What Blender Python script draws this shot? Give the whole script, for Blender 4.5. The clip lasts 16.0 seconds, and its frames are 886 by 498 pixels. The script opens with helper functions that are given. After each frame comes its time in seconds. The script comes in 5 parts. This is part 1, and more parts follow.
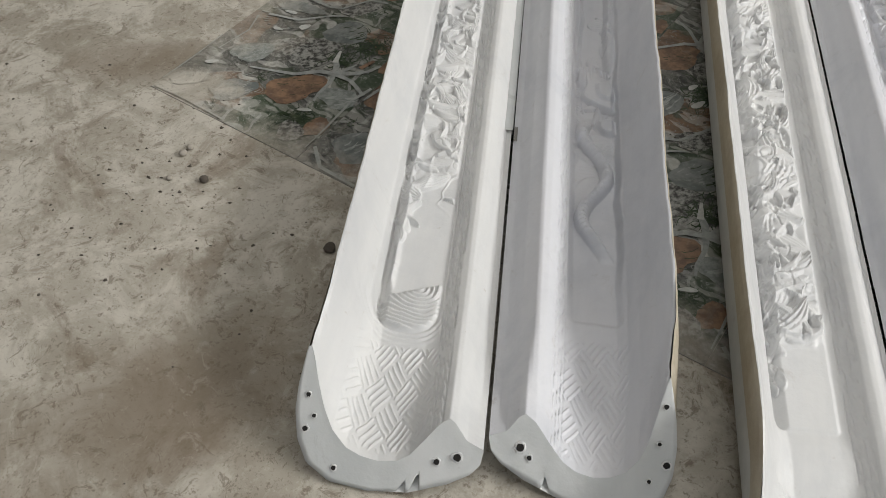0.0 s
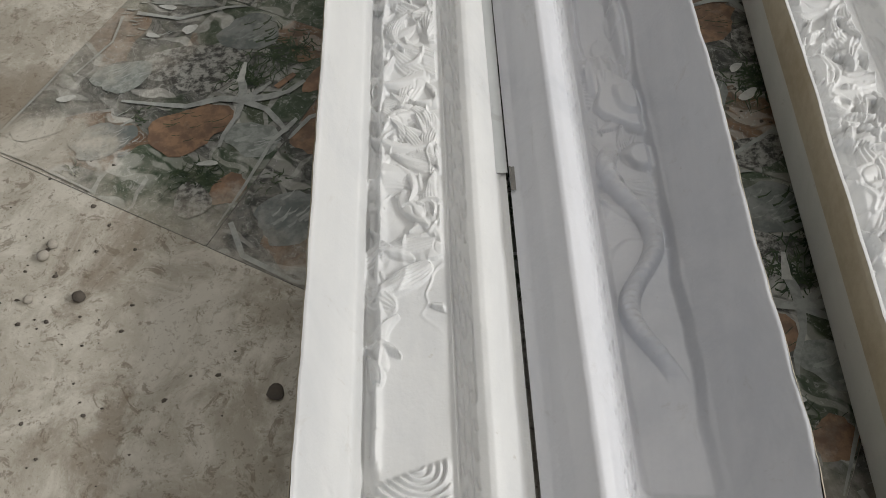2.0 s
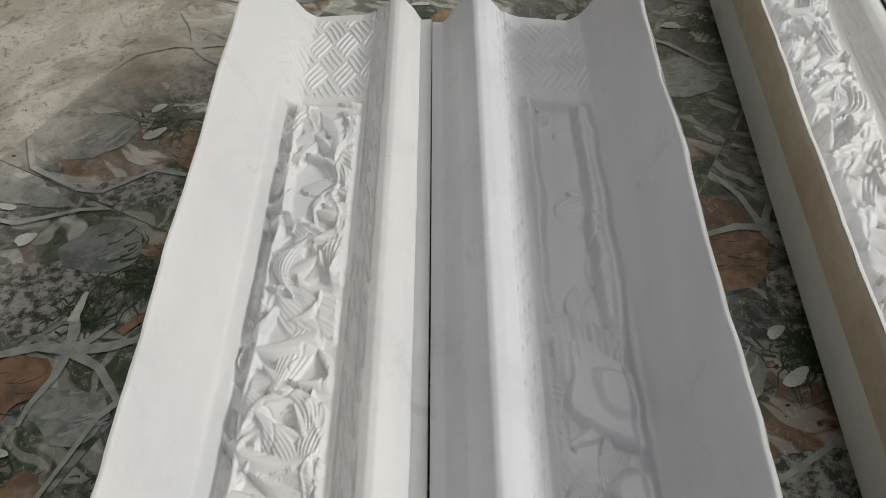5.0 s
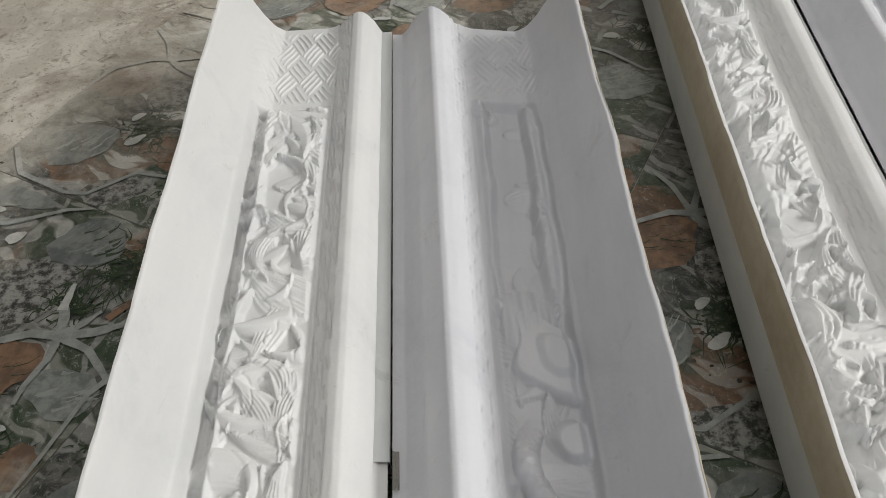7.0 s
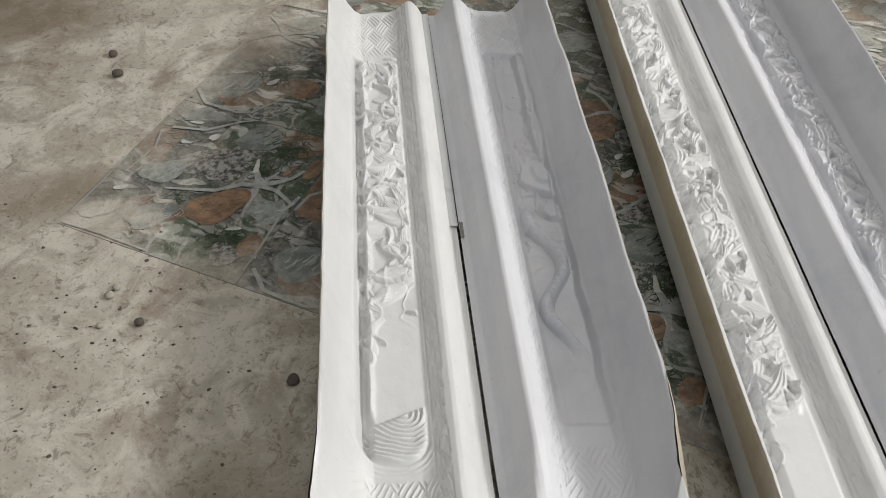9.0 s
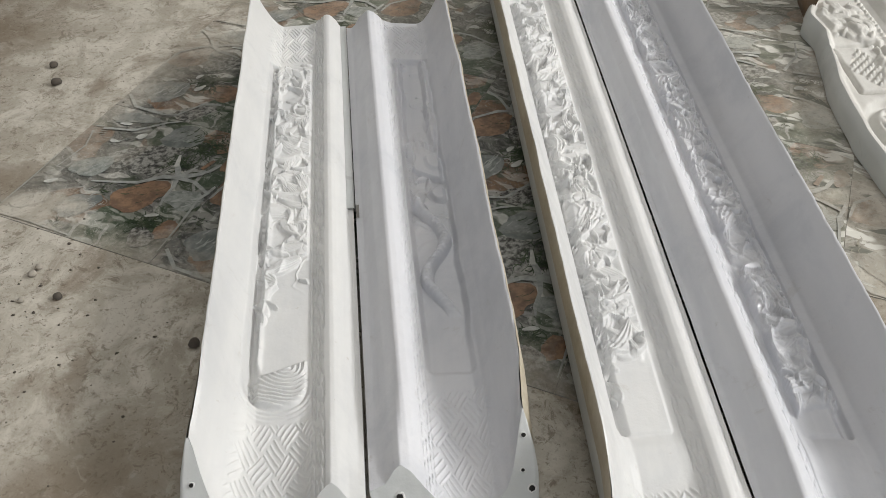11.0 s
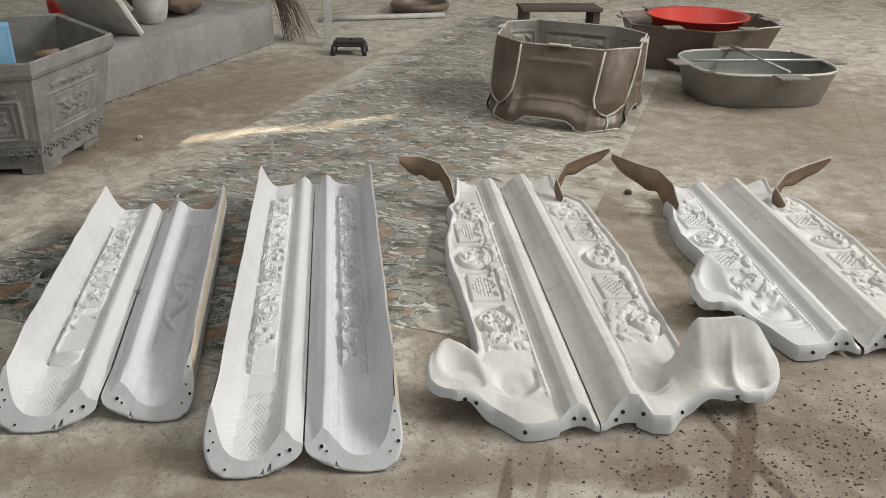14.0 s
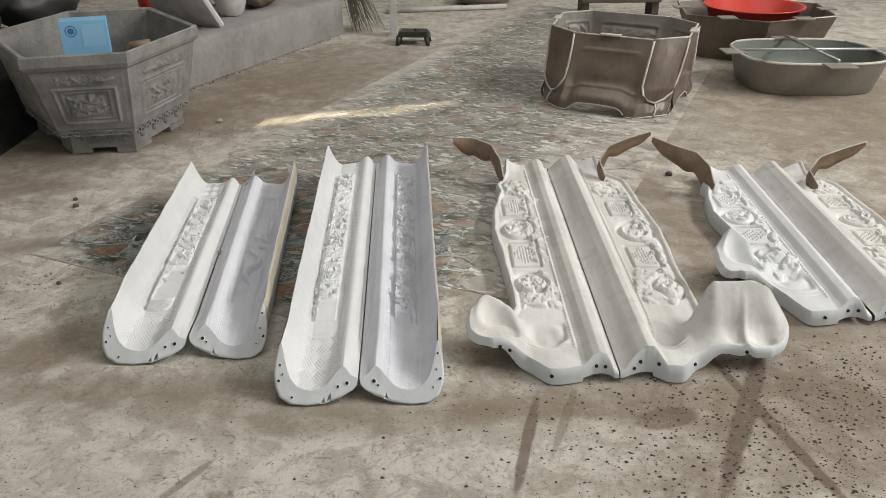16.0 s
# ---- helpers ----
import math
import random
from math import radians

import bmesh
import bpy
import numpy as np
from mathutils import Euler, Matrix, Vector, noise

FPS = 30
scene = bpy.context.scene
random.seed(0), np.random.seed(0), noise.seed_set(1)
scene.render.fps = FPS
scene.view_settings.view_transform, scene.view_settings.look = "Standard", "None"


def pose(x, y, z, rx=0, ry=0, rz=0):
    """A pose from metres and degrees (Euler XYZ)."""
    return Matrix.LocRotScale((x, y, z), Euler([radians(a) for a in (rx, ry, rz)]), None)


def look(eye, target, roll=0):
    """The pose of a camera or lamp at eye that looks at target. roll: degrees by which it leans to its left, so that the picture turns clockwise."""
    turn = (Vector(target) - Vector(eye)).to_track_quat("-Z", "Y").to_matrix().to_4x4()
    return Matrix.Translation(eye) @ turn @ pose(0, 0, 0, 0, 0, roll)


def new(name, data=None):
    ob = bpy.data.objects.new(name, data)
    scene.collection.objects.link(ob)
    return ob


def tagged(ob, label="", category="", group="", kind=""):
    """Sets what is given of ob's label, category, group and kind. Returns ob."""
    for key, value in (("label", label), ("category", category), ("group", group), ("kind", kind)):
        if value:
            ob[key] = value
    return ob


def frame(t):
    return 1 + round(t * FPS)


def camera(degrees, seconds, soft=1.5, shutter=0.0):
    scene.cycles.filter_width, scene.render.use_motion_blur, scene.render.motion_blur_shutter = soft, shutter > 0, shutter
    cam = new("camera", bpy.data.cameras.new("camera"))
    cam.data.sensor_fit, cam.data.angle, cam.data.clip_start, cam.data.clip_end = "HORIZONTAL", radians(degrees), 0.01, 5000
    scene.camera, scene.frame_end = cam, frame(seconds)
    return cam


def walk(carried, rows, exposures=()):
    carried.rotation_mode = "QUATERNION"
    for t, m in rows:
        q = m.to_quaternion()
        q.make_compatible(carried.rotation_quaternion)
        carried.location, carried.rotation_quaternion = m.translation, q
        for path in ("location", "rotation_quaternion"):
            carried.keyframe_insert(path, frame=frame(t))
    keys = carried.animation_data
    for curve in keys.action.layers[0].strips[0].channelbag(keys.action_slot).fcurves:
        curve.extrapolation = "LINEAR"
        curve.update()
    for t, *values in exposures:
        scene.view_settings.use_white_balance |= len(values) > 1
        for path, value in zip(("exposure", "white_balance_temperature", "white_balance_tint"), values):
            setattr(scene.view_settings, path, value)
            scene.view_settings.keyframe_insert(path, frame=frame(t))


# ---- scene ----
cam = camera(56.9, 16.0, soft=0.85)
PATH = [
    (0, (0.368, 0.209, 1.003), (0.05, 1.455, -0.529), -4.7),
    (0.5, (0.373, 0.335, 0.949), (0.091, 1.434, -0.698), -7.5),
    (1, (0.352, 0.477, 0.88), (0.091, 1.432, -0.857), -9.7),
    (1.5, (0.313, 0.549, 0.888), (0.088, 1.521, -0.845), -9.4),
    (2, (0.243, 0.667, 0.853), (0.076, 1.707, -0.848), -8.0),
    (2.5, (0.277, 0.813, 0.706), (0.117, 1.842, -1.001), -7.7),
    (3, (0.305, 0.888, 0.668), (0.099, 1.911, -1.038), -8.8),
    (3.5, (0.313, 0.932, 0.652), (0.076, 2.018, -1.011), -9.5),
    (4, (0.316, 0.967, 0.647), (0.065, 2.116, -0.971), -9.6),
    (4.5, (0.314, 0.992, 0.646), (0.086, 2.226, -0.912), -7.9),
    (4.7, (0.308, 1.021, 0.651), (0.101, 2.283, -0.887), -6.5),
    (7, (0.332, 0.94, 0.697), (0.206, 2.264, -0.796), -4.5),
    (7.5, (0.285, 0.766, 0.789), (0.253, 2.071, -0.727), -1.4),
    (8, (0.272, 0.526, 0.981), (0.257, 1.866, -0.503), -1.8),
    (8.5, (0.232, 0.368, 1.056), (0.25, 1.76, -0.379), -1.4),
    (9, (0.234, 0.311, 1.057), (0.202, 1.645, -0.432), -3.1),
    (9.2, (0.257, 0.293, 1.065), (0.208, 1.586, -0.46), -3.4),
    (11.5, (0.408, 0.045, 1.076), (0.46, 1.56, -0.229), -2.3),
    (12, (0.444, -0.114, 1.135), (0.619, 1.525, 0.002), -0.1),
    (12.5, (0.646, -0.385, 1.134), (0.853, 1.317, 0.104), 0.1),
    (13, (0.77, -0.656, 1.18), (1.05, 1.075, 0.217), 0.7),
    (13.5, (0.85, -0.915, 1.306), (1.133, 0.853, 0.415), 1.1),
    (14, (0.976, -1.105, 1.294), (1.157, 0.691, 0.434), 0.8),
    (14.5, (1.09, -1.294, 1.303), (1.148, 0.486, 0.393), 0.8),
    (15, (1.079, -1.335, 1.342), (1.11, 0.452, 0.444), 0.3),
    (15.5, (1.044, -1.382, 1.352), (1.069, 0.417, 0.479), -0.3),
    (16, (1.023, -1.402, 1.351), (1.043, 0.394, 0.471), -0.4),
]
walk(cam, [(t, look(eye, target, roll)) for t, eye, target, roll in PATH],
     [(0.0, 0.02), (2.0, -0.02), (4.5, -0.10), (7.0, 0.0), (8.5, 0.17), (9.2, 0.12), (11.5, 0.16), (14.0, 0.06), (16.0, 0.10)])

# ---- light: roofed workshop, high window on the right, unseen fill lamps, slit in the roof ----
world = bpy.data.worlds.new("sky")
scene.world = world
world.use_nodes = True
wn = world.node_tree.nodes
sky = wn.new("ShaderNodeTexSky")
sky.sky_type, sky.sun_disc = "NISHITA", False
sky.sun_elevation, sky.sun_rotation = radians(60), radians(-90)
wn["Background"].inputs["Strength"].default_value = 0.12
world.node_tree.links.new(sky.outputs[0], wn["Background"].inputs["Color"])

sun = new("sun", bpy.data.lights.new("sun", "SUN"))
sun.data.energy, sun.data.angle, sun.data.color = 5.0, radians(0.6), (1.0, 0.86, 0.66)
sun.matrix_world = look((-5.0, 3.0, 8.66), (0, 3.0, 0))


def area_lamp(name, eye, target, sx, sy, watts, color):
    lamp = new(name, bpy.data.lights.new(name, "AREA"))
    lamp.data.shape, lamp.data.size, lamp.data.size_y = "RECTANGLE", sx, sy
    lamp.data.energy, lamp.data.color = watts, color
    lamp.matrix_world = look(eye, target)
    return lamp


area_lamp("high_window_daylight", (8.45, 1.2, 5.3), (0.6, 1.4, 0.0), 6.4, 1.4, 715, (1.0, 0.985, 0.955))
# added fill from above; the roof over this lamp has no opening
area_lamp("overhead_fill", (1.4, 3.0, 6.1), (1.4, 3.0, 0.0), 4.2, 7.0, 122, (1.0, 0.99, 0.965))
# unseen fill lamp behind the camera, lifts the faces turned south
area_lamp("south_fill", (0.8, -4.9, 1.7), (0.8, 0.0, 1.2), 4.0, 2.6, 42, (1.0, 0.98, 0.95))

# ---- materials ----


class Nodes:
    """Short hand for one material's nodes."""

    def __init__(self, name, rough=0.6, metal=0.0, spec=0.5):
        self.m = bpy.data.materials.new(name)
        self.m.use_nodes = True
        self.t = self.m.node_tree
        self.b = self.t.nodes["Principled BSDF"]
        self.b.inputs["Roughness"].default_value = rough
        self.b.inputs["Metallic"].default_value = metal
        self.b.inputs["Specular IOR Level"].default_value = spec
        self.pos = self.t.nodes.new("ShaderNodeNewGeometry").outputs["Position"]

    def n(self, kind, **inputs):
        node = self.t.nodes.new(kind)
        for k, v in inputs.items():
            self.put(node.inputs[k.replace("_", " ")], v)
        return node

    def put(self, socket, v):
        if isinstance(v, bpy.types.NodeSocket):
            self.t.links.new(v, socket)
        else:
            socket.default_value = v

    def noise(self, scale, detail=4.0, rough=0.6, vec=None, distortion=0.0):
        return self.n("ShaderNodeTexNoise", Vector=vec or self.pos, Scale=scale, Detail=detail, Roughness=rough, Distortion=distortion).outputs["Fac"]

    def span(self, v, a, b, c=0.0, d=1.0):
        node = self.n("ShaderNodeMapRange")
        node.interpolation_type = "SMOOTHSTEP"
        for i, x in enumerate((v, a, b, c, d)):
            self.put(node.inputs[i], x)
        return node.outputs[0]

    def math(self, op, a, b=0.0):
        node = self.n("ShaderNodeMath")
        node.operation = op
        self.put(node.inputs[0], a)
        self.put(node.inputs[1], b)
        return node.outputs[0]

    def mix(self, f, a, b):
        node = self.t.nodes.new("ShaderNodeMix")
        node.data_type = "RGBA"
        self.put(node.inputs[0], f)
        self.put(node.inputs[6], a if isinstance(a, bpy.types.NodeSocket) else (*a, 1))
        self.put(node.inputs[7], b if isinstance(b, bpy.types.NodeSocket) else (*b, 1))
        return node.outputs[2]

    def blob(self, x, y, rx, ry, turn=0.0, soft=0.5, warp=0.25):
        """1 inside an ellipse on the ground with a ragged edge, 0 outside."""
        node = self.n("ShaderNodeMapping", Vector=self.pos)
        node.vector_type = "TEXTURE"
        node.inputs["Location"].default_value = (x, y, 0)
        node.inputs["Rotation"].default_value = (0, 0, radians(turn))
        node.inputs["Scale"].default_value = (rx, ry, 100)
        ln = self.n("ShaderNodeVectorMath")
        ln.operation = "LENGTH"
        self.put(ln.inputs[0], node.outputs[0])
        d = self.math("ADD", ln.outputs["Value"], self.math("MULTIPLY", self.math("SUBTRACT", self.noise(7.0, 5), 0.5), warp * 6))
        return self.span(d, 1.0 + soft, 1.0 - soft)

    def bump(self, height, strength, dist):
        node = self.n("ShaderNodeBump", Height=height, Strength=strength, Distance=dist)
        self.put(self.b.inputs["Normal"], node.outputs[0])
        return node

    def done(self, color):
        self.put(self.b.inputs["Base Color"], color if isinstance(color, bpy.types.NodeSocket) else (*color, 1))
        return self.m


def plain(name, base, dark, rough=0.6, scale=12.0, metal=0.0, bump=0.3, dist=0.002, amount=0.6, spec=0.5):
    k = Nodes(name, rough, metal, spec)
    big, fine = k.noise(scale, 5), k.noise(scale * 11, 3)
    f = k.math("MULTIPLY", k.span(k.math("ADD", big, k.math("MULTIPLY", fine, 0.4)), 0.45, 1.0), amount)
    k.bump(fine, bump, dist)
    return k.done(k.mix(f, base, dark))




def dust_film(k, dust):
    """How thick the dust lies on the printed tiles, 0 to 1."""
    x = k.n("ShaderNodeSeparateXYZ", Vector=k.pos)
    across = k.math("SUBTRACT", k.math("MULTIPLY", x.outputs["X"], 0.9075), k.math("MULTIPLY", x.outputs["Y"], 0.42))
    along = k.math("ADD", k.math("MULTIPLY", x.outputs["X"], 0.42), k.math("MULTIPLY", x.outputs["Y"], 0.9075))
    ragged = k.math("MULTIPLY", k.math("SUBTRACT", k.noise(6.0, 7, 0.68), 0.5), 0.6)
    away = k.span(along, 1.5, 2.3, 0.0, 0.48)
    left = k.math("MULTIPLY", k.span(k.math("ADD", across, ragged), -0.78, -1.02), k.span(along, 1.2, 1.75, 0.6, 0.95))
    right = k.span(k.math("ADD", across, ragged), 0.28, 0.66, 0.0, 1.0)
    front = k.span(k.math("ADD", along, k.math("MULTIPLY", ragged, 0.8)), 1.14, 1.00, 0.0, 0.75)
    away = k.math("ADD", k.math("ADD", away, left), k.math("ADD", right, front))
    d = k.math("ADD", k.span(k.noise(4.2, 7, 0.7), 0.50, 0.74, 0.0, 0.30), away)
    d = k.math("ADD", d, k.span(k.noise(45, 4, 0.7), 0.45, 0.75, -0.12, 0.12))
    return k.math("MULTIPLY", k.math("MINIMUM", k.math("MAXIMUM", d, 0.0), 1.0), dust)


def dust_color(k):
    """Dry floor dust: pale drifts, brown stains and fine specks."""
    c = k.mix(k.span(k.noise(1.7, 8, 0.62), 0.34, 0.68), (0.445, 0.415, 0.355), (0.30, 0.27, 0.22))
    c = k.mix(k.span(k.noise(9.0, 7, 0.7, distortion=0.6), 0.42, 0.60, 0.0, 0.8), c, (0.58, 0.55, 0.485))
    c = k.mix(k.span(k.noise(3.3, 9, 0.72, distortion=1.0), 0.52, 0.66, 0.0, 0.65), c, (0.19, 0.15, 0.11))
    c = k.mix(k.span(k.noise(120.0, 3, 0.7), 0.57, 0.64, 0.0, 0.32), c, (0.17, 0.14, 0.105))
    return k.mix(k.span(k.noise(88.0, 4, 0.75), 0.57, 0.66, 0.0, 0.28), c, (0.60, 0.57, 0.51))


def dusted(name, base, dark, dust, rough=0.55, grain=60.0):
    """A printed glaze of the floor tiles under a broken film of dust."""
    k = Nodes(name, rough)
    c = k.mix(k.span(k.noise(grain, 4, 0.7), 0.38, 0.62), base, dark)
    k.bump(k.noise(140, 3), 0.25, 0.001)
    return k.done(k.mix(dust_film(k, dust), c, dust_color(k)))


def paving_print():
    """The tile's own print: dark mottled stones, moss and leaf blades in pale outlines."""
    k = Nodes("tile_glaze", 0.5)
    here = k.n("ShaderNodeTexCoord").outputs["Object"]
    bend = k.n("ShaderNodeTexNoise", Vector=here, Scale=13.0, Detail=2.0)
    shift = k.n("ShaderNodeVectorMath")
    shift.operation = "MULTIPLY_ADD"
    k.put(shift.inputs[0], bend.outputs["Color"])
    shift.inputs[1].default_value = (0.07, 0.07, 0.0)
    k.put(shift.inputs[2], here)
    at = shift.outputs[0]

    def cells(feature, scale, vec, loose=0.9):
        node = k.n("ShaderNodeTexVoronoi", Vector=vec, Scale=scale, Randomness=loose)
        node.feature = feature
        return node

    stones = cells("F1", 10.5, at)
    pick = k.n("ShaderNodeSeparateColor", Color=stones.outputs["Color"])
    mottle = k.noise(34, 6, 0.75, vec=at, distortion=1.2)
    c = k.mix(k.span(mottle, 0.40, 0.62), (0.034, 0.037, 0.033), (0.15, 0.15, 0.138))
    c = k.mix(k.span(pick.outputs[0], 0.60, 0.64), c, k.mix(k.span(mottle, 0.35, 0.65), (0.20, 0.118, 0.068), (0.10, 0.066, 0.045)))
    c = k.mix(k.span(pick.outputs[1], 0.66, 0.70), c, k.mix(k.span(mottle, 0.42, 0.60), (0.035, 0.058, 0.030), (0.085, 0.105, 0.075)))
    c = k.mix(k.span(k.noise(60, 5, 0.8, vec=here, distortion=2.0), 0.54, 0.64, 0.0, 0.8), c, (0.32, 0.325, 0.305))
    c = k.mix(k.span(k.noise(9, 4, 0.7, vec=here), 0.52, 0.62, 0.0, 0.8), c, (0.032, 0.050, 0.026))
    rim = cells("DISTANCE_TO_EDGE", 10.5, at)
    c = k.mix(k.span(k.math("ADD", rim.outputs["Distance"], k.math("MULTIPLY", mottle, 0.03)), 0.064, 0.044, 0.0, k.span(k.noise(7, 3, 0.6, vec=here), 0.47, 0.56, 0.0, 0.9)), c, k.mix(k.span(k.noise(80, 3), 0.4, 0.6), (0.36, 0.365, 0.345), (0.25, 0.25, 0.23)))
    film = dust_film(k, 0.985)
    c = k.mix(film, c, dust_color(k))
    x = k.n("ShaderNodeSeparateXYZ", Vector=k.pos)
    wander = k.math("MULTIPLY", k.math("SUBTRACT", k.noise(6.0, 6, 0.68), 0.5), 0.5)
    across = k.math("ADD", wander, k.math("SUBTRACT", k.math("MULTIPLY", x.outputs["X"], 0.9075), k.math("MULTIPLY", x.outputs["Y"], 0.42)))
    along = k.math("ADD", wander, k.math("ADD", k.math("MULTIPLY", x.outputs["X"], 0.42), k.math("MULTIPLY", x.outputs["Y"], 0.9075)))
    clear = k.math("MULTIPLY", k.span(film, 0.10, 0.60, 0.30, 0.80), k.math("MULTIPLY", k.math("MULTIPLY", k.span(across, -1.02, -0.88), k.span(across, 0.92, 0.62)), k.span(along, 1.0, 1.12)))
    relief = 0.0
    for turn, wide in ((25, 1.0), (68, 1.25), (-20, 0.8), (110, 1.1)):
        node = k.n("ShaderNodeMapping", Vector=at)
        node.inputs["Rotation"].default_value = (0, 0, radians(turn))
        node.inputs["Scale"].default_value = (11 * wide, 46 * wide, 1)
        blade = cells("F1", 1.0, node.outputs[0])
        keep = k.n("ShaderNodeSeparateColor", Color=blade.outputs["Color"])
        on = k.math("MULTIPLY", k.span(blade.outputs["Distance"], 0.44, 0.33), k.span(keep.outputs[0], 0.50, 0.54))
        c = k.mix(k.math("MULTIPLY", on, clear), c, k.mix(k.span(keep.outputs[1], 0.52, 0.58), (0.68, 0.67, 0.62), (0.13, 0.135, 0.11)))
        relief = k.math("MAXIMUM", relief, on)
    k.bump(k.math("ADD", relief, k.math("MULTIPLY", k.noise(140, 3), 0.3)), 0.35, 0.0015)
    return k.done(c)


def ground_material():
    k = Nodes("dusty_concrete", 0.82, spec=0.3)
    c = dust_color(k)
    c = k.mix(k.span(k.noise(75.0, 3, 0.7), 0.60, 0.70, 0.0, 0.6), c, (0.14, 0.11, 0.08))
    # brown stains; patches by the planter, mould ends and gaps also paint shade
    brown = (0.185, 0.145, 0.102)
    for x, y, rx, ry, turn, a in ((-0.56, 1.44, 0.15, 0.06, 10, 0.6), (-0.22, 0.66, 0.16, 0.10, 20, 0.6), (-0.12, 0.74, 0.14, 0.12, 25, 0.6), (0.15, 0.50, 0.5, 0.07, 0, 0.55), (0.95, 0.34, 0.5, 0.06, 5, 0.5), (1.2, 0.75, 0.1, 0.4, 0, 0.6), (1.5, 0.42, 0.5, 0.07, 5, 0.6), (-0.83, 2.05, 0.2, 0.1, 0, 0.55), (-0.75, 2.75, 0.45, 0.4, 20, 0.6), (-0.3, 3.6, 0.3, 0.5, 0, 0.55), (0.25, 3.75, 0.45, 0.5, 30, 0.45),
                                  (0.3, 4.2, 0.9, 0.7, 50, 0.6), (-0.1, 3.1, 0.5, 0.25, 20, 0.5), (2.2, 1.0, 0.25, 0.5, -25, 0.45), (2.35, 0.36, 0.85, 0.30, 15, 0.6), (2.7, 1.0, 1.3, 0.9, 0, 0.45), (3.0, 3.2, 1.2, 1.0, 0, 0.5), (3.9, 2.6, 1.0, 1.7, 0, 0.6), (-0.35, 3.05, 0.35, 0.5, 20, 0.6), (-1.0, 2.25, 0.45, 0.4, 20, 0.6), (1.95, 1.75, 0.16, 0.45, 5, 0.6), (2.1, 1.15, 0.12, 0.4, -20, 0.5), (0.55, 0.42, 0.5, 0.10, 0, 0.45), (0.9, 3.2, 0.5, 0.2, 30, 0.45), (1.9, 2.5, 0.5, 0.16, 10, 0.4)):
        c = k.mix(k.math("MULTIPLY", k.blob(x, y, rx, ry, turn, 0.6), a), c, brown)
    for x, y, rx, ry, turn, a in ((1.84, 0.34, 0.028, 0.36, -27, 0.9), (1.90, 0.30, 0.018, 0.34, 12, 0.85), (1.25, 0.24, 0.016, 0.2, -14, 0.8),
                                  (1.36, 0.33, 0.012, 0.17, -20, 0.4), (1.63, 0.33, 0.08, 0.04, 15, 0.75), (0.42, 0.12, 0.012, 0.09, -35, 0.5), (2.1, 0.4, 0.12, 0.14, 30, 0.45)):
        c = k.mix(k.math("MULTIPLY", k.blob(x, y, rx, ry, turn, 0.22, 0.16), a), c, (0.13, 0.095, 0.068))
    c = k.mix(k.span(k.noise(24.0, 6, 0.78, distortion=1.5), 0.56, 0.62, 0.0, 0.6), c, (0.16, 0.13, 0.095))
    c = k.mix(k.span(k.noise(31.0, 6, 0.78, distortion=1.0), 0.56, 0.64, 0.0, 0.16), c, (0.64, 0.61, 0.55))
    h = k.math("ADD", k.noise(14, 6, 0.7), k.math("MULTIPLY", k.noise(160, 3), 0.25))
    k.bump(h, 0.5, 0.004)
    return k.done(c)


def gelcoat(name, base, grey, dirt, rough=0.42, amount=0.5):
    k = Nodes(name, rough, spec=0.45)
    node = k.n("ShaderNodeMapping", Vector=k.pos)
    node.inputs["Scale"].default_value = (14, 1.6, 6)
    c = k.mix(k.span(k.noise(1.0, 5, 0.6, vec=node.outputs[0]), 0.35, 0.75, 0.0, amount), base, grey)
    c = k.mix(k.span(k.noise(5.0, 6, 0.7, distortion=0.5), 0.46, 0.68, 0.0, amount * 0.9), c, grey)
    c = k.mix(k.span(k.noise(16, 6, 0.75, distortion=1.0), 0.60, 0.70, 0.0, amount * 0.5), c, dirt)
    c = k.mix(k.span(k.noise(55, 4, 0.7), 0.66, 0.78, 0.0, 0.5), c, dirt)
    k.put(k.b.inputs["Roughness"], k.span(k.noise(20, 4), 0.3, 0.7, rough - 0.1, rough + 0.16))
    k.bump(k.math("ADD", k.noise(30, 4), k.math("MULTIPLY", k.noise(240, 2), 0.3)), 0.2, 0.003)
    return k.done(c)


CONCRETE = ground_material()
WHITE = gelcoat("white_gelcoat", (0.675, 0.675, 0.668), (0.52, 0.53, 0.545), (0.42, 0.38, 0.33))
BLUISH = gelcoat("cool_white_gelcoat", (0.645, 0.65, 0.68), (0.47, 0.49, 0.535), (0.40, 0.38, 0.36))
CHALKY = gelcoat("chalky_gelcoat", (0.67, 0.66, 0.63), (0.47, 0.46, 0.43), (0.30, 0.27, 0.23), 0.6, 0.8)
FLANGE = gelcoat("bare_grey_gelcoat", (0.52, 0.54, 0.54), (0.64, 0.65, 0.65), (0.34, 0.34, 0.33), 0.5, 0.7)
FIBRE = plain("bare_fibreglass", (0.52, 0.48, 0.39), (0.36, 0.30, 0.21), 0.5, 7.0, bump=0.5, amount=0.9)
RESIN = plain("brown_resin", (0.24, 0.16, 0.10), (0.11, 0.075, 0.05), 0.45, 9.0, bump=0.4, amount=0.9)
HOLE = plain("hole_dark", (0.012, 0.011, 0.01), (0.02, 0.018, 0.016), 0.9)
CEMENT = plain("grey_cement", (0.25, 0.242, 0.225), (0.11, 0.103, 0.093), 0.85, 8.0, bump=0.5, dist=0.003, amount=0.8)
PLASTER = plain("grey_plaster", (0.29, 0.28, 0.265), (0.16, 0.15, 0.135), 0.9, 3.0, bump=0.4, amount=0.8)
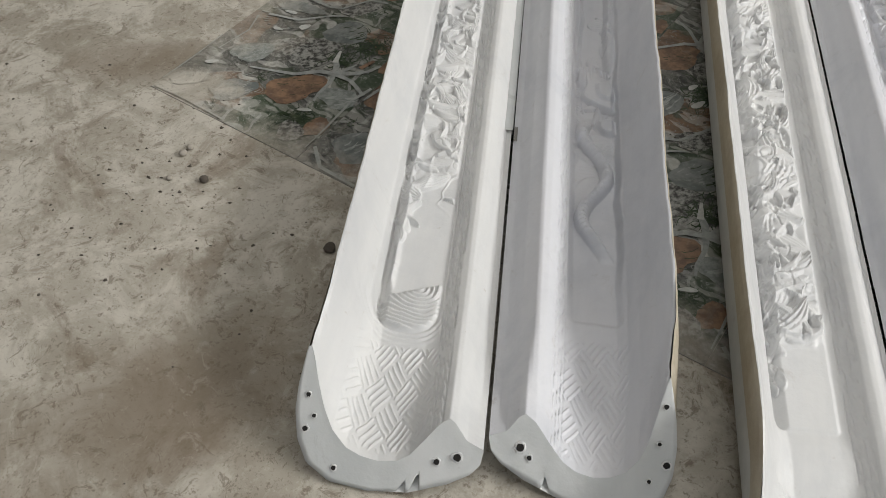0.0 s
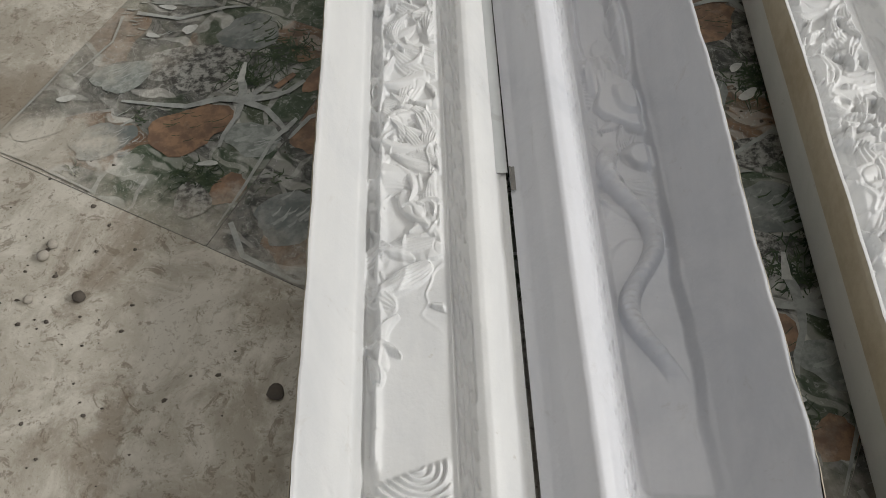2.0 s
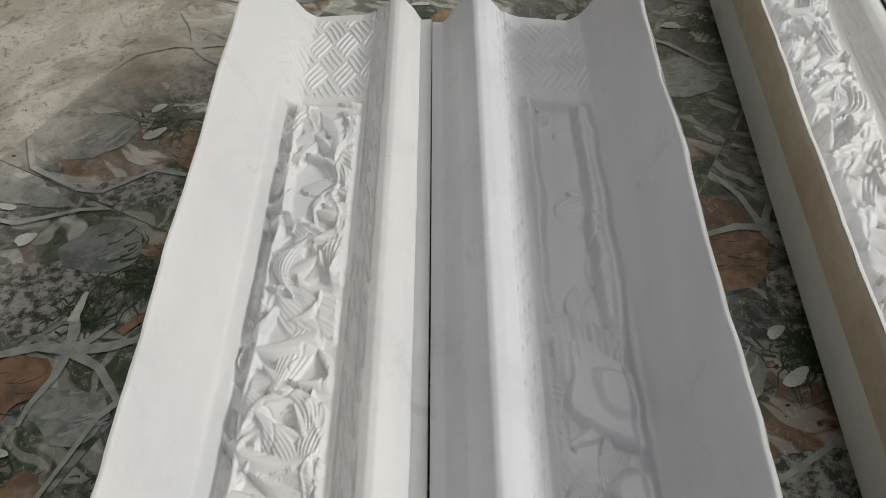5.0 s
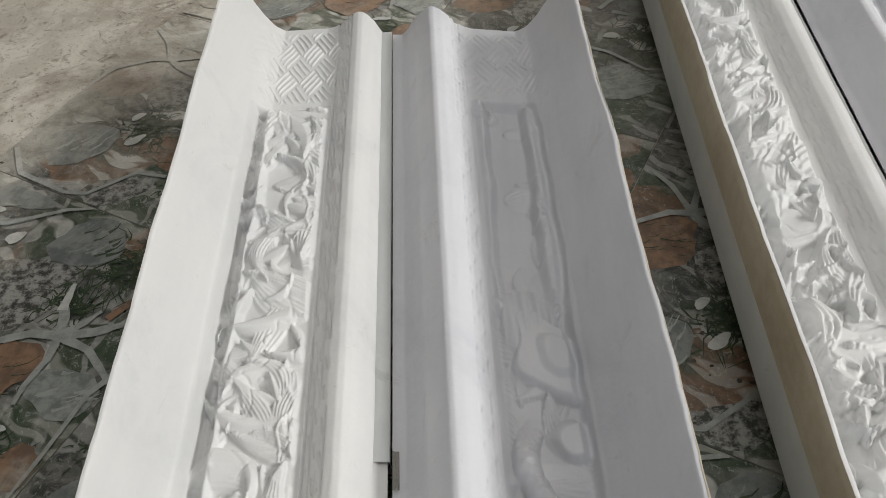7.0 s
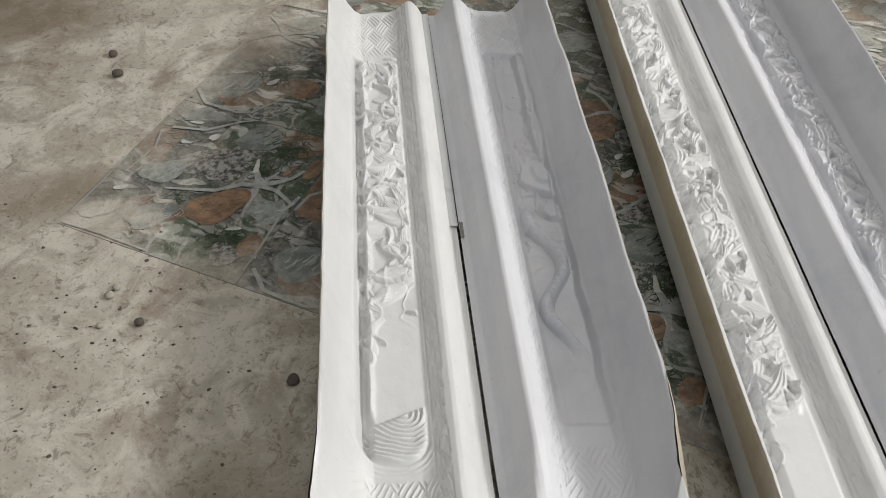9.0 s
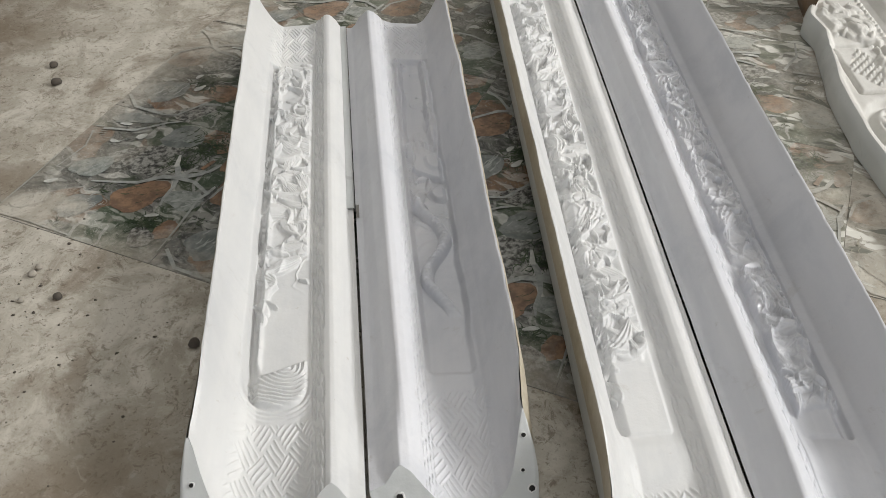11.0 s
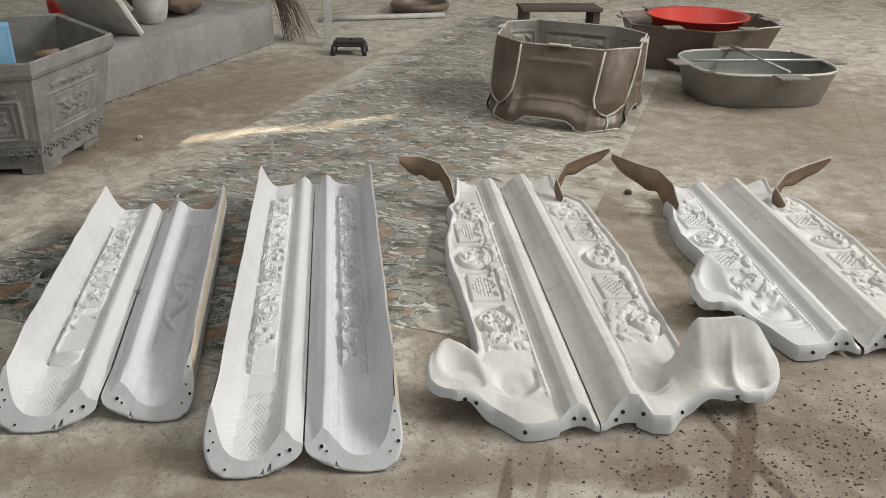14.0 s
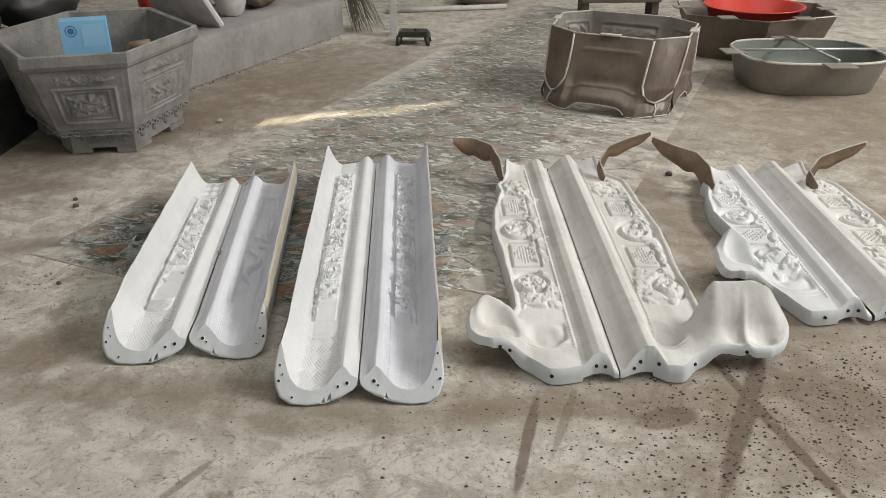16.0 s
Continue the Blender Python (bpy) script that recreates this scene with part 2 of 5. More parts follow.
MOULD_BROWN = plain("brown_fibreglass", (0.165, 0.13, 0.10), (0.085, 0.062, 0.045), 0.42, 6.0, bump=0.3, amount=0.9)
MOULD_EDGE = plain("worn_resin_edge", (0.50, 0.47, 0.42), (0.30, 0.27, 0.23), 0.55, 20.0)
TUB_OUT = plain("grey_brown_fibreglass", (0.25, 0.235, 0.205), (0.175, 0.155, 0.13), 0.5, 5.0, amount=0.8)
TUB_IN = plain("green_grey_gelcoat", (0.17, 0.185, 0.16), (0.11, 0.12, 0.105), 0.65, 6.0, amount=0.8)
STEEL = plain("bright_bar", (0.62, 0.62, 0.60), (0.35, 0.33, 0.30), 0.38, 20.0, metal=0.6)
RED = plain("red_plastic", (0.52, 0.045, 0.03), (0.40, 0.035, 0.025), 0.35, 8.0)
BLUE = plain("blue_card", (0.20, 0.45, 0.68), (0.27, 0.52, 0.72), 0.5, 6.0, bump=0.05)
NAVY = plain("navy_print", (0.05, 0.13, 0.30), (0.08, 0.16, 0.32), 0.5)
PALE_BLUE = plain("pale_blue_print", (0.29, 0.53, 0.72), (0.25, 0.49, 0.69), 0.5)
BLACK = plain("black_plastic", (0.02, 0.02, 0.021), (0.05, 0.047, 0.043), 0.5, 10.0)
TWIG = plain("dry_twig", (0.10, 0.08, 0.06), (0.05, 0.04, 0.03), 0.8, 30.0)
SACK = plain("brown_sack", (0.17, 0.125, 0.09), (0.09, 0.065, 0.05), 0.9, 9.0)
PAINT_WHITE = plain("chipped_white_paint", (0.55, 0.54, 0.51), (0.30, 0.28, 0.25), 0.6, 7.0, amount=0.8)
CRUMB = plain("dark_crumbs", (0.10, 0.085, 0.07), (0.05, 0.042, 0.035), 0.95, 20.0)
PEBBLE = plain("pale_pebble", (0.38, 0.35, 0.30), (0.25, 0.23, 0.20), 0.9, 30.0)
WALLS = plain("room_wall", (0.44, 0.43, 0.41), (0.34, 0.33, 0.31), 0.9, 2.0)
GLAZE = paving_print()
PRINT = {
    "stone": dusted("tile_print_stone", (0.33, 0.33, 0.305), (0.035, 0.035, 0.032), 0.95, grain=95),
    "slate": dusted("tile_print_slate", (0.22, 0.235, 0.225), (0.12, 0.135, 0.13), 0.95, grain=30),
    "leaf": dusted("tile_print_leaf", (0.30, 0.32, 0.30), (0.17, 0.19, 0.175), 0.95, grain=60),
    "moss": dusted("tile_print_moss", (0.016, 0.034, 0.014), (0.045, 0.07, 0.03), 0.97, grain=90),
    "rust": dusted("tile_print_rust", (0.27, 0.165, 0.10), (0.15, 0.092, 0.06), 0.95, grain=38),
    "branch": dusted("tile_print_branch", (0.36, 0.375, 0.36), (0.26, 0.275, 0.26), 0.85, grain=50),
    "pebble": dusted("tile_print_pebble", (0.56, 0.57, 0.54), (0.42, 0.43, 0.41), 0.6, grain=50),
}

# ---- building helpers ----


def mesh(name, verts, faces, material, smooth=False):
    me = bpy.data.meshes.new(name)
    me.from_pydata([tuple(v) for v in verts], [], faces)
    for m in (material if isinstance(material, (list, tuple)) else (material,)):
        me.materials.append(m)
    if smooth:
        me.shade_smooth()
    return me


def grid(name, p, material, smooth=True, closed=False):
    """A mesh from an array of points, rows by columns."""
    r, c = p.shape[:2]
    i = np.arange(r * c).reshape(r, c)
    if closed:
        i = np.concatenate([i, i[:, :1]], axis=1)
    f = np.stack([i[:-1, :-1], i[:-1, 1:], i[1:, 1:], i[1:, :-1]], axis=-1).reshape(-1, 4)
    me = bpy.data.meshes.new(name)
    me.vertices.add(r * c)
    me.vertices.foreach_set("co", p.reshape(-1).astype(np.float32))
    me.loops.add(len(f) * 4)
    me.loops.foreach_set("vertex_index", f.reshape(-1).astype(np.int32))
    me.polygons.add(len(f))
    me.polygons.foreach_set("loop_start", np.arange(0, len(f) * 4, 4, dtype=np.int32))
    me.update(calc_edges=True)
    me.materials.append(material)
    if smooth:
        me.shade_smooth()
    return me


def part(name, data, parent, label=""):
    ob = new(name, data)
    ob.parent = parent
    return tagged(ob, label)


def thing(name, label, category, m=None, group="", kind=""):
    ob = new(name)
    ob.empty_display_size = 0.05
    if m is not None:
        ob.matrix_basis = m
    return tagged(ob, label, category, group, kind)


def from_bm(name, bm, material, smooth=False):
    me = bpy.data.meshes.new(name)
    bmesh.ops.recalc_face_normals(bm, faces=bm.faces)
    bm.to_mesh(me)
    bm.free()
    me.materials.append(material)
    if smooth:
        me.shade_smooth()
    return me


def box(name, x0, x1, y0, y1, z0, z1, material, bevel=0.004):
    bm = bmesh.new()
    bmesh.ops.create_cube(bm, size=1, matrix=Matrix.Translation(((x0 + x1) / 2, (y0 + y1) / 2, (z0 + z1) / 2)) @ Matrix.Diagonal((x1 - x0, y1 - y0, z1 - z0, 1)))
    if bevel:
        bmesh.ops.bevel(bm, geom=bm.edges[:], offset=bevel, segments=2, affect="EDGES")
    return from_bm(name, bm, material)


def tube(name, points, radius, material, sides=8, flat=1.0):
    """A round bar along points."""
    pts = [Vector(p) for p in points]
    rows = []
    for i, p in enumerate(pts):
        d = (pts[min(i + 1, len(pts) - 1)] - pts[max(i - 1, 0)]).normalized()
        a = d.orthogonal().normalized()
        b = d.cross(a)
        r = radius[i] if isinstance(radius, (list, tuple)) else radius
        rows.append([p + r * (math.cos(q) * a + flat * math.sin(q) * b) for q in (2 * math.pi * j / sides for j in range(sides))])
    verts = [v for row in rows for v in row]
    n = len(pts)
    faces = [(i * sides + j, i * sides + (j + 1) % sides, (i + 1) * sides + (j + 1) % sides, (i + 1) * sides + j) for i in range(n - 1) for j in range(sides)]
    faces += [tuple(range(sides))[::-1], tuple(range((n - 1) * sides, n * sides))]
    return mesh(name, verts, faces, material, True)


def rings(name, levels, material, smooth=False, cap=True):
    """Stacked closed rings of points, joined to one skin."""
    n = len(levels[0])
    verts = [p for ring in levels for p in ring]
    faces = [(i * n + j, i * n + (j + 1) % n, (i + 1) * n + (j + 1) % n, (i + 1) * n + j) for i in range(len(levels) - 1) for j in range(n)]
    if cap:
        faces.append(tuple(range((len(levels) - 1) * n, len(levels) * n)))
    return mesh(name, verts, faces, material, smooth)


def curve_of(points, n):
    """n smoothly spaced values through (place, value) pairs."""
    q = np.array(points, float)
    t = np.linspace(q[0, 0], q[-1, 0], n)
    v = np.interp(t, q[:, 0], q[:, 1])
    w = max(3, n // 40) | 1
    k = np.hanning(w + 2)[1:-1]
    pad = np.pad(v, w // 2, mode="reflect", reflect_type="odd")
    return np.convolve(pad, k / k.sum(), mode="valid")


def step(x, a, b):
    t = np.clip((x - a) / (b - a), 0, 1)
    return t * t * (3 - 2 * t)


def waves(u, v, scale, seed, octaves=3):
    """Smooth value noise in about -1..1."""
    rng = np.random.RandomState(seed)
    total, amp = np.zeros_like(u), 1.0
    for o in range(octaves):
        g = rng.uniform(-1, 1, (64, 64))
        x, y = u * scale * 2 ** o + 17.3, v * scale * 2 ** o + 5.7
        i, j = np.floor(x).astype(int), np.floor(y).astype(int)
        fx, fy = x - i, y - j
        fx, fy = fx * fx * (3 - 2 * fx), fy * fy * (3 - 2 * fy)
        i0, i1, j0, j1 = i % 64, (i + 1) % 64, j % 64, (j + 1) % 64
        total += amp * ((g[i0, j0] * (1 - fx) + g[i1, j0] * fx) * (1 - fy) + (g[i0, j1] * (1 - fx) + g[i1, j1] * fx) * fy)
        amp *= 0.5
    return total / 1.6


def petals(u, v, lo, hi, count, size, height, seed, stripes=5):
    """Carved leaves and petals scattered over a field, the highest one on top."""
    rng = np.random.RandomState(seed)
    out = np.zeros_like(u)
    for _ in range(count):
        cu, cv = rng.uniform(lo[0], hi[0]), rng.uniform(lo[1], hi[1])
        a, ln = rng.uniform(0, math.pi), size * rng.uniform(0.55, 1.5)
        wd, h = ln * rng.uniform(0.28, 0.6), height * rng.uniform(0.4, 1.15)
        near = (np.abs(u - cu) < ln) & (np.abs(v - cv) < ln)
        if not near.any():
            continue
        du, dv = u[near] - cu, v[near] - cv
        p, q = (du * math.cos(a) + dv * math.sin(a)) / ln, (-du * math.sin(a) + dv * math.cos(a)) / wd
        q = q + 0.5 * rng.uniform(-1, 1) * p * p
        d = p * p + q * q
        body = h * np.clip(1 - d, 0, 1) ** 0.45 * (0.72 + 0.28 * np.abs(q) ** 0.5 + 0.05 * np.cos(stripes * (q + 0.4 * p) * math.pi))
        body *= 0.7 + 0.3 * p * rng.choice((-1, 1))
        out[near] = np.maximum(out[near], body)
    return out

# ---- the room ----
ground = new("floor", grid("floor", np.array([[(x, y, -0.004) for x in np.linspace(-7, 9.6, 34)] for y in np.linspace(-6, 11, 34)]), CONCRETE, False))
tagged(ground, "dusty beige-grey concrete floor with brown stains and painted shade", "floor", kind="structure")

TILT_TILE = math.atan2(0.42, 0.9075)  # the tiling is turned to the room
P_AXIS, Q_AXIS = Vector((0.9075, -0.42, 0)), Vector((0.42, 0.9075, 0))
TILE, P0, Q0 = 0.389, -1.02, 1.025


def wall(name, x0, x1, y0, y1, z1, holes=(), axis="x"):
    """A wall with thickness; holes are (from, to, sill, head) along its run."""
    lo, hi = (y0, y1) if axis == "x" else (x0, x1)
    cuts = sorted({lo, hi, *[h[0] for h in holes], *[h[1] for h in holes]})
    levels = sorted({0.0, z1, *[h[2] for h in holes], *[h[3] for h in holes]})
    bm = bmesh.new()
    for a, b in zip(cuts, cuts[1:]):
        for c, d in zip(levels, levels[1:]):
            if any(h[0] <= a and b <= h[1] and h[2] <= c and d <= h[3] for h in holes):
                continue
            if axis == "x":
                m = Matrix.Translation(((x0 + x1) / 2, (a + b) / 2, (c + d) / 2)) @ Matrix.Diagonal((x1 - x0, b - a, d - c, 1))
            else:
                m = Matrix.Translation(((a + b) / 2, (y0 + y1) / 2, (c + d) / 2)) @ Matrix.Diagonal((b - a, y1 - y0, d - c, 1))
            bmesh.ops.create_cube(bm, size=1, matrix=m)
    bmesh.ops.remove_doubles(bm, verts=bm.verts, dist=1e-5)
    return tagged(new(name, from_bm(name, bm, WALLS)), "plain grey wall added out of view to enclose the light", "wall", kind="structure")


# unseen walls, added to close off and bounce the light
wall("wall_east", 8.5, 8.7, -5.2, 10.4, 6.2, [(-2.1, 4.5, 4.5, 6.0)])
wall("wall_west", -6.4, -6.2, -5.2, 10.4, 6.2)
# this wall's opening is made up for the south fill lamp
wall("wall_south", -6.2, 8.5, -5.2, -5.0, 6.2, [(-1.2, 2.8, 0.3, 3.1)], "y")
wall("wall_north", -6.2, 8.5, 10.2, 10.4, 6.2, (), "y")


def ceiling():
    bm = bmesh.new()

    def loop(points):
        vs = [bm.verts.new((x, y, 6.2)) for x, y in points]
        for a, b in zip(vs, vs[1:] + vs[:1]):
            bm.edges.new((a, b))

    loop([(-6.4, -5.2), (8.7, -5.2), (8.7, 10.4), (-6.4, 10.4)])
    # made-up gap: the floor streak's outline, moved up along the sun's slant
    slit = [(-0.42, 2.74), (0.38, 3.03), (0.80, 3.10), (1.27, 3.41), (0.80, 3.26), (0.3, 3.13), (-0.2, 2.885)]
    loop([(x - 6.2 * 0.5774, y) for x, y in slit])
    bmesh.ops.triangle_fill(bm, use_beauty=True, edges=bm.edges[:])
    ob = new("ceiling", from_bm("ceiling", bm, WALLS))
    return tagged(ob, "unseen grey roof with a gap added to shape the sun streak", "ceiling", kind="structure")


ceiling()


def plinth():
    d = Vector((0.434, 0.901, 0)).normalized()
    n = Vector((-d.y, d.x, 0))
    a, b = Vector((-0.575, 3.565, 0)), Vector((0.30, 5.38, 0))
    rows = []
    for w, z in ((0, 0), (0.004, 0.15), (0.008, 0.272), (0.02, 0.283), (0.75, 0.283), (0.76, 0.27), (0.76, 0)):
        rows.append([a.lerp(b, t) + n * (w + 0.004 * math.sin(31 * t + w)) + Vector((0, 0, z + (0.003 * math.sin(47 * t) if z > 0.2 else 0))) for t in np.linspace(0, 1, 60)])
    me = grid("low_wall", np.array(rows), PLASTER, False)
    bm = bmesh.new()
    bm.from_mesh(me)
    bmesh.ops.holes_fill(bm, edges=[e for e in bm.edges if e.is_boundary], sides=20)
    bm.to_mesh(me)
    return tagged(new("low_wall", me), "low grey plastered ledge along the floor's edge", "wall", kind="structure")


plinth()


def dark_heap():
    """A black draped heap for the ledge's shaded end: uneven top, folds down to the floor."""
    x, y = np.meshgrid(np.linspace(-2.6, -1.12, 74), np.linspace(2.38, 4.4, 100))
    inner = np.minimum(np.minimum(x + 2.6, -1.12 - x), np.minimum(y - 2.38, 4.4 - y))
    fold = waves(x, y, 9, 611, 3)
    z = -0.003 + (0.285 + 0.035 * waves(x, y, 3, 612, 2)) * step(inner + 0.012 * fold, 0.012, 0.075) + 0.014 * fold * step(inner, 0.0, 0.06)
    p = np.stack([x, y, np.maximum(z, -0.003)], axis=-1)
    # the black colour stands in for shade beside the planter
    return tagged(new("dark_heap", grid("dark_heap", p, BLACK)), "black draped heap standing in for the shaded end of the ledge", "plastic sheet")


dark_heap()

# ---- long half-round moulds ----


class Half:
    """One half of a long mould: rim and joint lines from the near end to the far end."""

    def __init__(self, rim, joint, rim_z, cavity, ridge, crest, seed, lean, flare, joint_z=0.036):
        self.rim, self.joint, self.rim_z, self.cavity = np.array(rim), np.array(joint), rim_z, cavity
        self.ridge, self.crest, self.seed, self.lean, self.flare, self.joint_z = ridge, crest, seed, lean, flare, joint_z
        mid_n, mid_f = (self.rim[0] + self.joint[0]) / 2, (self.rim[1] + self.joint[1]) / 2
        self.length = np.linalg.norm(mid_f - mid_n)
        self.dir = (mid_f - mid_n) / self.length
        self.width = np.linalg.norm(self.rim[0] - self.joint[0])

    def profile(self, n):
        """Height across the hollow: rim, wall, floor, rounded ridge with its steps, joint."""
        r, c, k = self.rim_z, self.cavity, self.ridge - self.cavity
        a, b = self.crest
        j = self.joint_z
        d = self.ridge - j
        return curve_of([(0, r), (0.018, r), (0.045, c + 0.86 * (r - c)), (0.10, c + 0.54 * (r - c)), (0.16, c + 0.27 * (r - c)), (0.22, c + 0.08 * (r - c)), (0.28, c), (a - 0.22, c),
                         (a - 0.17, c + 0.10 * k), (a - 0.12, c + 0.30 * k), (a - 0.105, c + 0.46 * k), (a - 0.06, c + 0.74 * k), (a - 0.045, c + 0.86 * k), (a, self.ridge), ((a + b) / 2, self.ridge - 0.02 * d),
                         (b, self.ridge - 0.14 * d), (b + 0.3 * (1 - b), self.ridge - 0.42 * d), (b + 0.55 * (1 - b), self.ridge - 0.82 * d), (b + 0.72 * (1 - b), j), (1.0, j)], n)

    def place(self, u, v, z):
        """World points from across (0 rim, 1 joint), along (0 near, 1 far) and height."""
        u = u + self.flare * np.clip(1 - u, 0, 1.2) ** 2 * (1 - step(v, 0.0, 0.13))
        near = self.rim[0] + (self.joint[0] - self.rim[0]) * u[..., None]
        far = self.rim[1] + (self.joint[1] - self.rim[1]) * u[..., None]
        y = near + (far - near) * v[..., None]
        y = y + self.dir * (z * self.lean * np.clip(1 - v / 0.5, 0, 1) ** 3)[..., None]
        return np.concatenate([y, z[..., None]], axis=-1)


END_IN = [(0, 0.117), (0.02, 0.108), (0.05, 0.086), (0.09, 0.064), (0.14, 0.047), (0.22, 0.034), (0.30, 0.029), (0.40, 0.0265), (0.50, 0.029), (0.58, 0.036), (0.66, 0.050), (0.74, 0.065), (0.80, 0.0715), (0.84, 0.067), (0.90, 0.055), (1.0, 0.049)]
END_OUT_U = [(0, -0.012), (0.04, -0.03), (0.10, -0.06), (0.16, -0.072), (0.23, -0.055), (0.30, 0.0), (0.40, 0.13), (0.52, 0.35), (0.66, 0.58), (0.82, 0.80), (0.92, 0.93), (0.97, 0.985), (1, 1.0)]
END_OUT_Z = [(0, 0.116), (0.04, 0.106), (0.10, 0.082), (0.16, 0.060), (0.23, 0.036), (0.30, 0.016), (0.40, 0.003), (0.52, 0.0), (0.66, 0.004), (0.82, 0.016), (0.92, 0.027), (0.97, 0.036), (1, 0.047)]


def trough_half(h, carve, label, inner, group, flip, size, wavy=0.002, holes=(), notches=()):
    th = thing("mould_half", label, "mould", group=group)
    nu, nv = size
    u, v = np.meshgrid(np.linspace(0, 1, nu), np.linspace(0, 1, nv))
    z = np.tile(h.profile(nu), (nv, 1))
    # towards the near flange the hollow turns into a rounder, lower trough
    ending = 1 - step(v, 0.0, 0.17)
    z = z * (1 - ending) + curve_of(END_IN, nu)[None] * ending
    rimmed = 1 - step(u, 0.0, 0.30)
    sway = waves(v * h.length, v * 0, 9, h.seed + 5)
    z += rimmed * 0.004 * sway * (1 - ending)
    z += carve(u, v, u * h.width, v * h.length, z - h.cavity) * step(v, 0.0, 0.004) + 0.0005 * waves(u * h.width, v * h.length, 40, h.seed + 9)
    z += 0.0012 * waves(u * h.width, v * h.length, 11, h.seed + 19) * step(v, 0.0, 0.05)
    p = h.place(u, v, z)
    side = (h.rim[0] - h.joint[0]) / h.width
    nick = waves(v * h.length, v * 0, 7, h.seed + 2) + 0.35 * waves(v * h.length, v * 0, 45, h.seed + 3, 2)
    p[..., :2] += (wavy * nick * (1 - step(u, 0.0, 0.06)))[..., None] * side
    part("cavity", grid("cavity", p if flip else p[:, ::-1], inner), th)
    # outer shell: bare side above, grey foot below
    m = 72
    t, rows = np.linspace(0, 1, m), 120
    at = np.array([0, 0.04, 0.10, 0.22, 0.34, 0.42, 0.52, 0.66, 0.82, 0.92, 0.97, 1])
    body_u = np.interp(t, at, [0, -0.012, -0.022, -0.012, 0.0, 0.05, 0.2, 0.5, 0.78, 0.92, 0.98, 1.0])
    body_z = np.interp(t, at, [h.rim_z, h.rim_z - 0.005, h.rim_z - 0.025, 0.08, 0.035, 0.010, 0.002, 0.001, 0.008, 0.018, 0.026, h.joint_z - 0.001])
    su, sv = np.meshgrid(t, np.linspace(0, 1, rows))
    near_end = 1 - step(sv, 0.0, 0.15)
    sz = body_z[None] * (1 - near_end) + np.interp(t, *zip(*END_OUT_Z))[None] * near_end
    su = body_u[None] * (1 - near_end) + np.interp(t, *zip(*END_OUT_U))[None] * near_end
    sway = np.interp(sv, v[:, 0], sway[:, 0])
    sz += 0.004 * sway * step(sz, 0.08, h.rim_z) * (1 - near_end)
    q = h.place(su, sv, sz)
    q[..., :2] += (wavy * np.interp(sv, v[:, 0], nick[:, 0]) * step(sz, 0.10, h.rim_z))[..., None] * side
    cut = int(0.17 * m)
    for name, s, mat, text in (("shell", q[:, :cut + 1], FIBRE, "bare tan fibreglass outside"), ("foot", q[:, cut:], FLANGE, "grey underside resting on the floor")):
        part(name, grid(name, s[:, ::-1] if flip else s, mat), th, text)
    e = np.stack([p[-1, np.linspace(0, nu - 1, m).astype(int)], q[-1]])
    part("end_edge", grid("end_edge", e if flip else e[::-1], FIBRE, False), th)
    # leaning flange at the near end, chipped along its foot
    inside, outer = p[0, np.linspace(0, nu - 1, m).astype(int)], q[0].copy()
    for c, wide, deep in notches:
        outer += (inside - outer) * (deep * (1 - step(np.abs(t - c), wide * 0.5, wide)))[:, None]
    face = np.stack([inside * (1 - k) + outer * k for k in np.linspace(0, 1, 9)])
    face[1:-1, :, 2] += 0.0010 * waves(face[1:-1, :, 0], face[1:-1, :, 1], 50, h.seed)
    back = outer.copy()
    back[:, :2] += h.dir * 0.012
    face = np.concatenate([face, back[None]])
    flange = part("flange", grid("flange", face if flip else face[:, ::-1], FLANGE), th, "bare grey drilled end flange")
    nrm = Vector((*(-h.dir), h.lean)).normalized()
    turn = nrm.to_track_quat("Z", "Y").to_matrix().to_4x4()
    for at_t, k, r in holes:
        i = int(at_t * (m - 1))
        c = Vector(inside[i] * (1 - k) + outer[i] * k)
        for name, rr, mat, lift, text in (("bolt_hole", r * 0.62, HOLE, 0.0016, "dark drilled bolt hole"), ("burr", r * 0.95, WHITE, 0.0004, "pale chipped burr round the hole")):
            bm = bmesh.new()
            bmesh.ops.create_cone(bm, cap_ends=True, segments=14, radius1=rr, radius2=rr * 0.9, depth=0.002, matrix=Matrix.Translation(c + nrm * lift) @ turn)
            rng = random.Random(i)
            for w in bm.verts:
                w.co += (w.co - c) * rng.uniform(-0.12, 0.18)
            part(name, from_bm(name, bm, mat), flange, text)
    return th


def panel_depth(u, v, u0, u1, v0, v1, near_r, far_r, soft=0.006):
    """0 outside, 1 inside a panel with rounded ends, in metres."""
    r = np.where(v < (v0 + v1) / 2, near_r, far_r)
    du = np.abs(u - (u0 + u1) / 2) - (u1 - u0) / 2 + r
    dv = np.abs(v - (v0 + v1) / 2) - (v1 - v0) / 2 + r
    d = np.hypot(np.maximum(du, 0), np.maximum(dv, 0)) + np.minimum(np.maximum(du, dv), 0) - r
    return 1 - step(d, -soft, soft * 0.3), d


